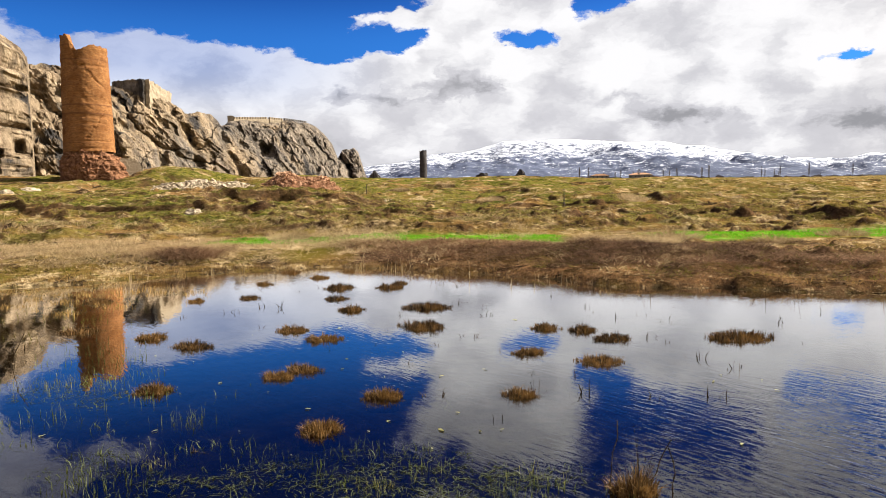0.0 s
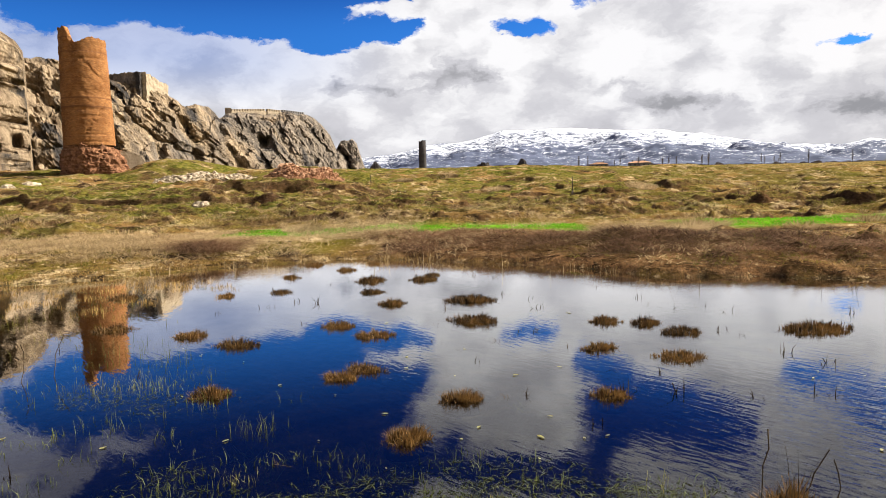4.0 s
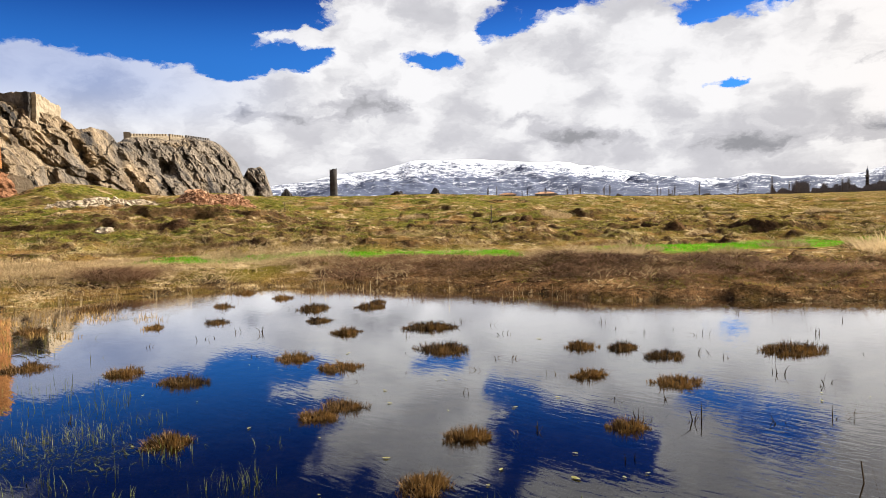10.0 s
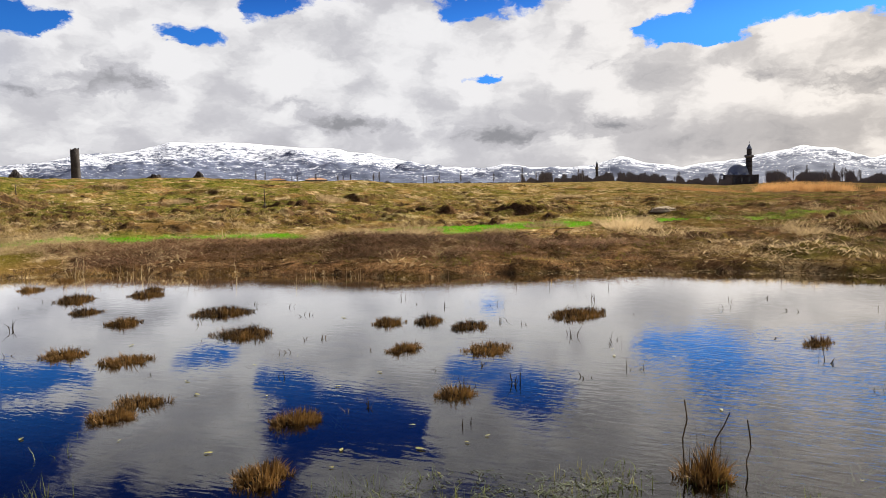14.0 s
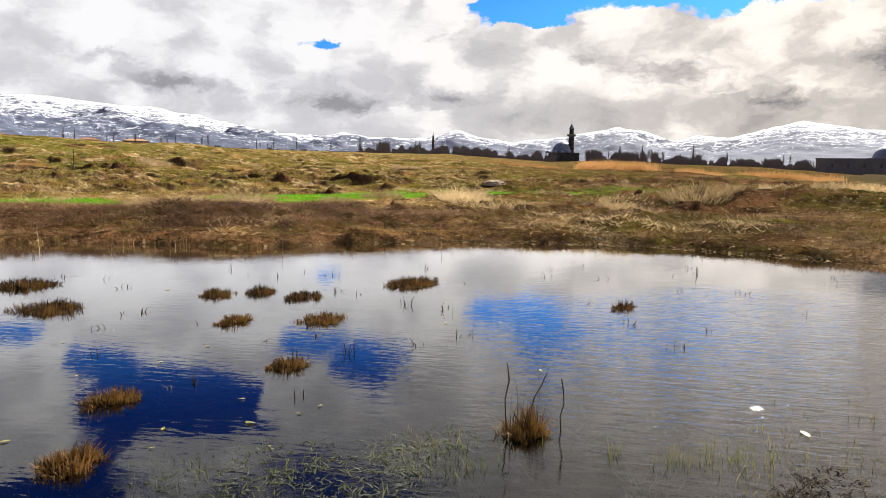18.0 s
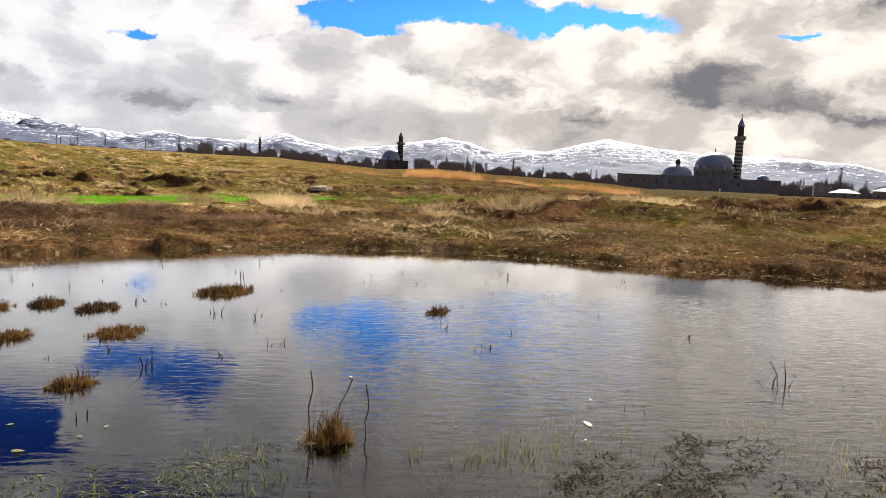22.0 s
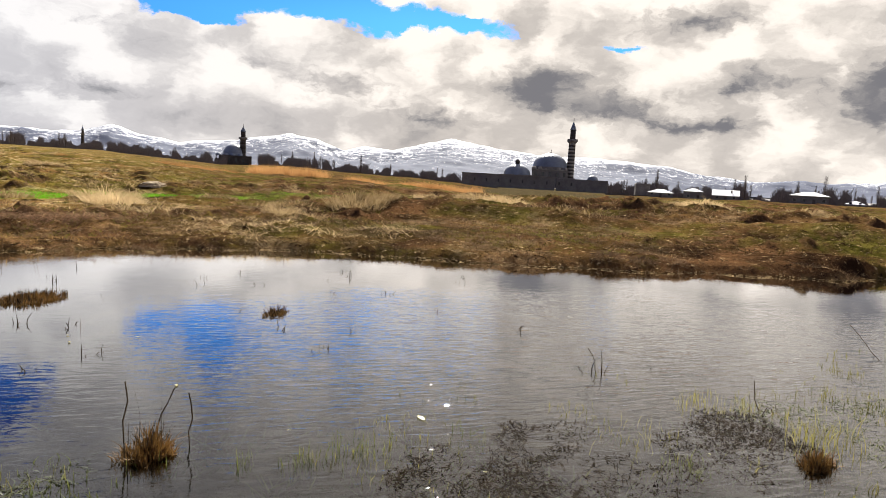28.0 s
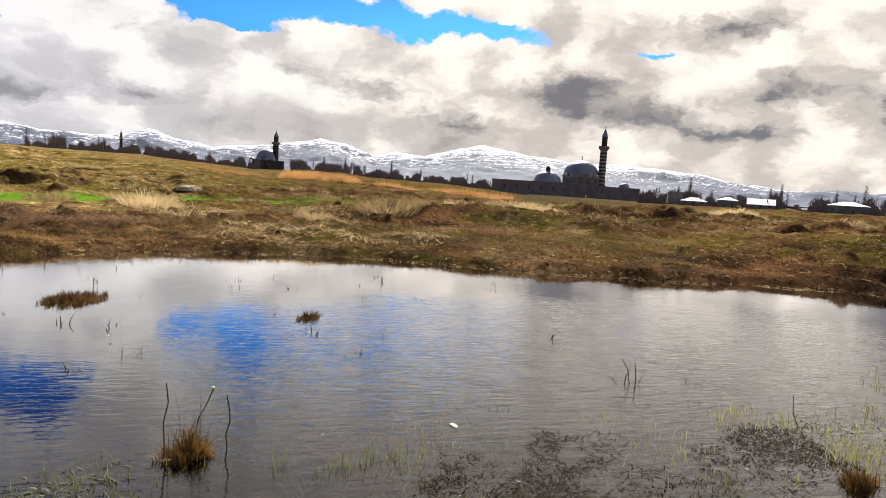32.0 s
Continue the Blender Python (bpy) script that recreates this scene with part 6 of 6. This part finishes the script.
TUSSOCKS_FAR = [(-3.46, 13.0, 0.42), (-3.11, 11.1, 0.40), (-3.97, 10.8, 0.33), (-3.48, 15.1, 0.55), (-2.55, 14.0, 0.44), (-1.72, 12.3, 0.68), (-1.5, 10.9, 0.44), (-1.01, 9.74, 0.51),
                (-0.74, 12.3, 0.60), (0.14, 9.93, 0.84), (0.2, 8.36, 0.74), (-5.73, 10.8, 0.55), (-4.48, 8.19, 0.5), (-5.86, 13.2, 0.64), (-0.62, 12.9, 0.35), (-2.1, 15.2, 0.4)]
TUSSOCKS_NEAR = [(-0.94, 7.6, 0.48), (-1.52, 8.16, 0.47), (-2.5, 7.2, 0.53), (-3.27, 7.73, 0.45), (-1.02, 5.84, 0.36), (-0.84, 6.1, 0.38), (0.11, 5.19, 0.40), (-2.06, 5.39, 0.39), (-0.26, 4.34, 0.42),
                 (1.54, 6.82, 0.34), (1.86, 8.18, 0.42), (2.3, 8.02, 0.40), (2.61, 7.52, 0.48), (2.24, 6.4, 0.46), (1.35, 5.22, 0.31), (4.12, 7.54, 0.86), (8.18, -1.33, 0.62)]
for _k, (_x, _y, _w) in enumerate(TUSSOCKS_FAR + TUSSOCKS_NEAR):
    tussock(_x, _y, _w, _k, 0.0, 0.5 if _w < 0.43 and _y > 10.5 else 1.0)
tussock(1.90, 3.29, 0.28, 60, 0.42)
tussock(5.2, 5.08, 0.36, 61, 0.0, 0.4)
tussock(3.78, 0.02, 0.26, 62, 0.12, 0.8)


def grass_clump(x, y, h, w, mat, k, label, count=240, lean=0.45, name="grass_clump", group="pale grass clumps"):
    """One bushy clump of tall dry grass on the land."""
    r = np.random.default_rng(1200 + k)
    aa, q = r.uniform(0, 2 * math.pi, count), np.sqrt(r.random(count))
    bx, by = x + q * np.cos(aa) * w / 2, y + q * np.sin(aa) * w / 2
    ob = blades(name, bx, by, lie(bx, by) - 0.03, h * r.uniform(0.3, 1.15, count) * (1.1 - 0.4 * q), np.full(count, 0.011 * max(1.0, math.hypot(x, y) / 18)), mat, label, lean * (0.5 + 0.9 * q), "grass", 1300 + k, 0.6, None if name == "bramble" else aa)
    del ob["kind"]
    tagged(ob, group=group)


CLUMPS = [(6.0, 18.2, 0.45, 1.0), (9.4, 18.9, 0.4, 0.9), (12.9, 16.9, 0.5, 1.6), (19.1, 12.7, 0.62, 2.0), (20.4, 12.6, 0.5, 1.3), (27.8, 10.5, 0.5, 2.0), (4.3, 20.4, 0.4, 1.0), (12.6, 21.3, 0.4, 1.4),
          (14.5, 19.3, 0.5, 2.0), (29.5, 11.0, 0.5, 2.2), (15.1, 12.8, 0.4, 1.0), (40, 3, 0.55, 3.0), (44, 1, 0.5, 3.0), (46.2, -5.0, 0.6, 3.0), (4.6, 18.0, 0.55, 1.0), (6.8, 19.5, 0.6, 1.4), (-5.9, 23.4, 0.4, 1.4)]
CLUMPS += [(*polar(a, d), 0.7, 3.2) for a, d in ((76, 46), (80, 48), (83.5, 50), (88, 47), (93, 46), (68, 40), (71.5, 43), (96.5, 44), (64.5, 38))]
CLUMPS += [(*polar(a, d), 0.55, 2.4) for a, d in ((-6, 78), (2, 66), (7, 72), (14, 58), (21, 64), (28, 52), (34, 60), (-2, 88))]
for _k, (_x, _y, _h, _w) in enumerate(CLUMPS):
    grass_clump(_x, _y, _h, _w, M["straw"], _k, "bushy clump of tall pale dry grass on the pasture", min(1300, int(300 + 420 * _w)), 0.55)
RUSHES = [(13.0, 3.0, 0.18, 0.6), (13.3, 2.4, 0.16, 0.5), (13.7, 1.8, 0.12, 0.5), (15.2, -0.7, 0.14, 0.5), (15.4, -1.3, 0.12, 0.5), (7.9, 10.5, 0.14, 0.5), (9.2, 9.7, 0.12, 0.4), (12.0, 10.6, 0.22, 0.7), (11.2, 11.0, 0.18, 0.6), (8.3, 9.9, 0.14, 0.5)]
for _k, (_x, _y, _h, _w) in enumerate(RUSHES):
    grass_clump(_x, _y, _h, _w, M["brown"], 40 + _k, "dark brown rush clump at the pond's edge", 320, 0.7, "rush_clump", "dark rush clumps on the bank")
grass_clump(-6.8, 17.0, 0.5, 1.5, M["bramble"], 60, "tangled dead brown bramble on the pond bank", 1500, 1.7, "bramble", "dead brambles on the bank")
grass_clump(1.9, 16.2, 0.3, 2.2, M["bramble"], 61, "tangled dead brown bramble on the pond bank", 1500, 1.7, "bramble", "dead brambles on the bank")
grass_clump(4.4, 15.5, 0.32, 2.6, M["bramble"], 62, "tangled dead brown bramble on the pond bank", 1900, 1.7, "bramble", "dead brambles on the bank")
grass_clump(7.0, 14.8, 0.3, 2.4, M["bramble"], 63, "tangled dead brown bramble on the pond bank", 1600, 1.7, "bramble", "dead brambles on the bank")


def sprig(x, y, h, k, w=0.12, n=5):
    """A few dead stems with crooked tips, rooted in the pond."""
    r = np.random.default_rng(400 + k)
    t = thing("reed_sprig", (x, y, 0), "few short dead reed stems standing in the water", "reeds", "reed sprigs in the pond")
    for i in range(n):
        at = lambda v: np.array([v])
        ob = blades("stem", at(r.normal(0, w * 0.5)), at(r.normal(0, w * 0.4)), at(-0.05), at(h * r.uniform(0.5, 1.2) + 0.05), at(0.010), M["snag"], "", 0.45, "reeds", 500 + 7 * k + i, 0.8)
        for key in ("label", "category", "kind"):
            if key in ob:
                del ob[key]
        ob.parent = t


SPRIGS = [(8.07, 6.03, 0.12), (1.91, 5.25, 0.16), (4.66, 4.62, 0.10), (2.99, 5.16, 0.12), (7.05, 4.77, 0.12), (3.53, 6.05, 0.12), (3.28, 6.56, 0.10), (4.98, 1.58, 0.20), (6.17, 2.59, 0.11),
          (5.41, 1.13, 0.05), (4.27, 3.86, 0.07), (8.87, 4.48, 0.10), (7.28, -0.91, 0.26), (4.62, 0.27, 0.2), (3.1, 7.6, 0.10), (3.6, 8.6, 0.10), (5.0, 8.4, 0.12), (0.9, 7.7, 0.10), (1.1, 9.2, 0.08), (0.75, 10.4, 0.07),
          (-2.2, 10.0, 0.12), (-2.6, 10.1, 0.12), (-2.9, 9.6, 0.09), (2.6, 9.8, 0.10), (0.6, 5.2, 0.09), (6.0, 7.0, 0.12)]
for _k, (_x, _y, _h) in enumerate(SPRIGS):
    sprig(_x, _y, _h, _k)
_r = random.Random(5)
for _k in range(90):
    _x, _y = _r.uniform(-5, 11), _r.uniform(3.5, 14)
    if pond_side(np.array([_x]), np.array([_y]))[0] < -0.6:
        sprig(_x, _y, _r.uniform(0.04, 0.11), 40 + _k, 0.10, _r.randint(1, 4))


def weeds(name, n, cx, cy, wx, wy, h, mat, label, seed, z=-0.03, w=0.0055, lean=0.35, clump=0.4):
    r = np.random.default_rng(seed)
    x, y = cx + wx * r.uniform(-1, 1, n), cy + wy * r.uniform(-1, 1, n)
    s = pond_side(x, y)
    ok = (s < -0.05) & (fbm(x / clump + seed, y / clump, 3) > 0.2) & (((x - cx) / wx) ** 2 + ((y - cy) / wy) ** 2 < 0.7 + 0.5 * r.random(n))
    x, y = x[ok], y[ok]
    blades(name, x, y, np.full(len(x), z), h * r.uniform(0.4, 1.2, len(x)), np.full(len(x), w), mat, label, lean, "water plants", seed, 0.5)


def water_tuft(x, y, w, n, h, mat, k, label):
    """One tuft of thin upright stems that rises from the shallows."""
    r = np.random.default_rng(2100 + k)
    bx, by = x + r.normal(0, w / 2, n), y + r.normal(0, w / 2.6, n)
    ob = blades("water_grass", bx, by, np.full(n, -0.06), h * r.uniform(0.3, 1.15, n) + 0.06, r.uniform(0.003, 0.006, n), mat, label, 0.22, "water plants", 2200 + k, 0.35)
    del ob["kind"]
    tagged(ob, group="tufts of water grass")


GREEN_TUFTS = [(2.23, 2.53, 0.14, 46, 0.12), (2.45, 2.42, 0.16, 24, 0.15), (2.05, 2.80, 0.12, 20, 0.13), (2.62, 2.30, 0.20, 26, 0.14), (3.08, 1.92, 0.16, 18, 0.12), (3.30, 0.70, 0.16, 60, 0.07), (-1.39, 4.53, 0.22, 44, 0.14),
               (0.10, 3.95, 0.22, 36, 0.10), (-0.55, 3.85, 0.25, 30, 0.09), (0.62, 3.62, 0.22, 30, 0.10), (-3.0, 6.5, 0.5, 60, 0.16), (-3.6, 7.2, 0.5, 50, 0.16), (-2.5, 4.6, 0.4, 46, 0.14)]
YELLOW_TUFTS = [(4.62, 0.74, 0.26, 60, 0.08), (4.75, 0.52, 0.30, 50, 0.08), (4.66, 0.34, 0.22, 40, 0.08), (5.45, -0.27, 0.35, 60, 0.09), (4.32, -0.09, 0.28, 70, 0.14), (4.10, 0.02, 0.25, 50, 0.16), (5.2, 0.1, 0.3, 30, 0.08),
                (0.34, 3.34, 0.16, 50, 0.05), (-1.22, 3.66, 0.16, 40, 0.06), (3.75, 1.0, 0.3, 26, 0.07), (1.2, 3.5, 0.3, 40, 0.08), (-3.2, 5.62, 0.55, 150, 0.06), (-2.9, 5.7, 0.4, 90, 0.05)]
for _k, (_x, _y, _w, _n, _h) in enumerate(GREEN_TUFTS):
    water_tuft(_x, _y, _w, _n, 0.8 * _h, M["weed"], _k, "tuft of thin green water grass near the bank")
for _k, (_x, _y, _w, _n, _h) in enumerate(YELLOW_TUFTS):
    water_tuft(_x, _y, _w, _n, _h, M["shoot"], 30 + _k, "tuft of yellowed water grass in the shallows")
weeds("emergent_grass", 7000, -6.2, 11.0, 2.4, 1.8, 0.10, M["ochre"], "ochre marsh grass standing in the shallows", 67, w=0.009)
weeds("emergent_grass", 2600, -3.4, 5.0, 2.2, 1.6, 0.11, M["weed"], "thin green water grass rising from the shallows", 61)
weeds("emergent_grass", 900, -5.6, 8.6, 1.8, 2.2, 0.14, M["olive"], "thin dry water grass rising from the shallows", 62)
weeds("emergent_grass", 2600, -0.4, 3.3, 2.4, 0.8, 0.10, M["weed"], "thin green water grass near the bank", 63)
weeds("emergent_grass", 2200, 3.2, 1.7, 2.0, 1.0, 0.07, M["shoot"], "thin water grass near the bank", 64)
weeds("emergent_grass", 2600, 5.0, -0.3, 1.9, 1.3, 0.085, M["shoot"], "yellow-green water grass near the bank", 65)
weeds("emergent_grass", 1600, 6.2, -0.9, 1.4, 0.8, 0.085, M["shoot"], "yellow-green water grass in the shallows", 66)


def bottom_weed():
    """Drowned weed lying on the bed of the shallows."""
    r = np.random.default_rng(77)
    n = 46000
    x, y = r.uniform(-6, 8, n), r.uniform(-2.5, 7.0, n)
    s = pond_side(x, y)
    ok = (s < -0.1) & (fbm(x / 0.5, y / 0.5, 4) + 0.3 * (s > -2.2) - 0.35 * (s < -3.2) > 0.1)
    x, y = x[ok], y[ok]
    z = lie(x, y)
    blades("drowned_weed", x, y, z, np.minimum(0.10 * r.uniform(0.3, 1.2, len(x)), np.maximum(-z - 0.01, 0.01)), np.full(len(x), 0.011), M["limp"], "drowned green weed on the pond bed", 0.8, "water plants", 78, 0.1, plain=True)


bottom_weed()


def floating_leaf(x, y, s, a, k):
    bm = bmesh.new()
    ring = [bm.verts.new((math.cos(q) * s, math.sin(q) * s * 0.42 * (1 + 0.3 * math.cos(q)), 0.004 + 0.0015 * math.cos(2 * q + k))) for q in np.linspace(0, 2 * math.pi, 11)[:-1]]
    mid = bm.verts.new((0, 0, 0.005))
    for i in range(10):
        bm.faces.new((ring[i], ring[(i + 1) % 10], mid))
    bmesh.ops.solidify(bm, geom=bm.faces[:], thickness=0.001)
    me = bpy.data.meshes.new("floating_leaf")
    bm.to_mesh(me)
    bm.free()
    me.materials.append(M["leaf"])
    ob = new("floating_leaf", me)
    ob.matrix_basis = pose(x, y, 0.004, 0, 0, a)
    tagged(ob, "yellow withered leaf floating on the pond", "leaf", "floating leaves")


for _k in range(44):
    _x, _y = (_r.uniform(-3.5, 1.6), _r.uniform(3.6, 8.8)) if _k < 34 else (_r.uniform(1.5, 6), _r.uniform(0, 6))
    if pond_side(np.array([_x]), np.array([_y]))[0] < -0.4:
        floating_leaf(_x, _y, _r.uniform(0.010, 0.030) * (1.6 if _k % 9 == 0 else 1), _r.uniform(0, 360), _k)


def weed_mat(cx, cy, wx, wy, n, seed, mat, label):
    """Limp weed lying on the surface in ragged patches."""
    r = np.random.default_rng(seed)
    x, y = cx + wx * r.uniform(-1, 1, n), cy + wy * r.uniform(-1, 1, n)
    s = pond_side(x, y)
    ok = (s < -0.02) & (fbm(x / 0.6 + seed, y / 0.35, 4, 0.6) > 0.02 + 0.45 * (((x - cx) / wx) ** 2 + ((y - cy) / wy) ** 2) - 0.2)
    x, y = x[ok], y[ok]
    blades("weed_mat", x, y, np.full(len(x), -0.008), 0.024 * r.uniform(0.4, 1.2, len(x)), np.full(len(x), 0.009), mat, label, 1.9, "water plants", seed + 1, 0.3)


weed_mat(2.7, 1.4, 1.0, 0.8, 4200, 81, M["mat"], "dark limp weed lying on the water near the bank")
weed_mat(4.9, -0.2, 0.9, 0.7, 3000, 82, M["limp"], "yellow-green limp weed lying on the water")
weed_mat(2.75, 1.55, 0.75, 0.5, 5200, 87, M["mat"], "dark broad weed breaking the water near the bank")
weed_mat(4.05, 0.35, 0.75, 0.4, 4200, 88, M["mat"], "dark weed breaking the water in the shallows")
weed_mat(0.3, 3.35, 1.8, 0.35, 4200, 89, M["limp"], "tangled drowned grass near the bank")
weed_mat(3.7, 0.5, 0.9, 0.5, 2400, 83, M["mat"], "dark limp weed lying on the shallows")
weed_mat(-0.2, 3.4, 2.2, 0.55, 4200, 84, M["limp"], "green limp weed lying on the water near the bank")
weed_mat(-3.2, 5.2, 1.2, 0.7, 2600, 85, M["limp"], "green limp weed in the shallows")
weed_mat(-6.2, 11.2, 2.2, 2.0, 4500, 86, M["limp"], "dry floating grass in the shallows")


def stick(x, y, ln, lean, a, k):
    """A crooked dead twig standing in the water."""
    rnd = random.Random(k)
    cu = bpy.data.curves.new("twig", "CURVE")
    cu.dimensions, cu.bevel_depth, cu.bevel_resolution = "3D", 0.0035, 1
    sp = cu.splines.new("POLY")
    pts = [Vector((x, y, -0.08))]
    d = Vector((math.cos(a) * lean, math.sin(a) * lean, 1)).normalized()
    for i in range(5):
        pts.append(pts[-1] + d * ln / 5 + Vector((rnd.gauss(0, 0.02), rnd.gauss(0, 0.02), 0)))
    sp.points.add(len(pts) - 1)
    for p, c in zip(sp.points, pts):
        p.co = (*c, 1)
    cu.materials.append(M["snag"])
    me = bpy.data.meshes.new_from_object(bpy.data.objects.new("tmp", cu))
    ob = new("dead_twig", me)
    tagged(ob, "crooked dead twig standing in the pond", "twig", "dead twigs in the pond")


for _k, (_x, _y, _l, _q, _a) in enumerate(((1.7, 3.3, 0.52, 0.35, 0.6), (1.95, 3.4, 0.42, 0.5, -0.2), (2.05, 3.2, 0.4, 0.15, 2.2), (7.2, -0.9, 0.5, 0.8, 1.4), (4.62, 0.27, 0.35, 1.0, 0.4), (8.2, -1.2, 0.5, 0.9, 1.0), (4.98, 1.58, 0.3, 0.2, 2.0), (-3.9, 6.0, 0.5, 0.3, 1.2), (-4.1, 5.8, 0.45, 0.15, 2.6))):
    stick(_x, _y, _l, _q, _a, _k)
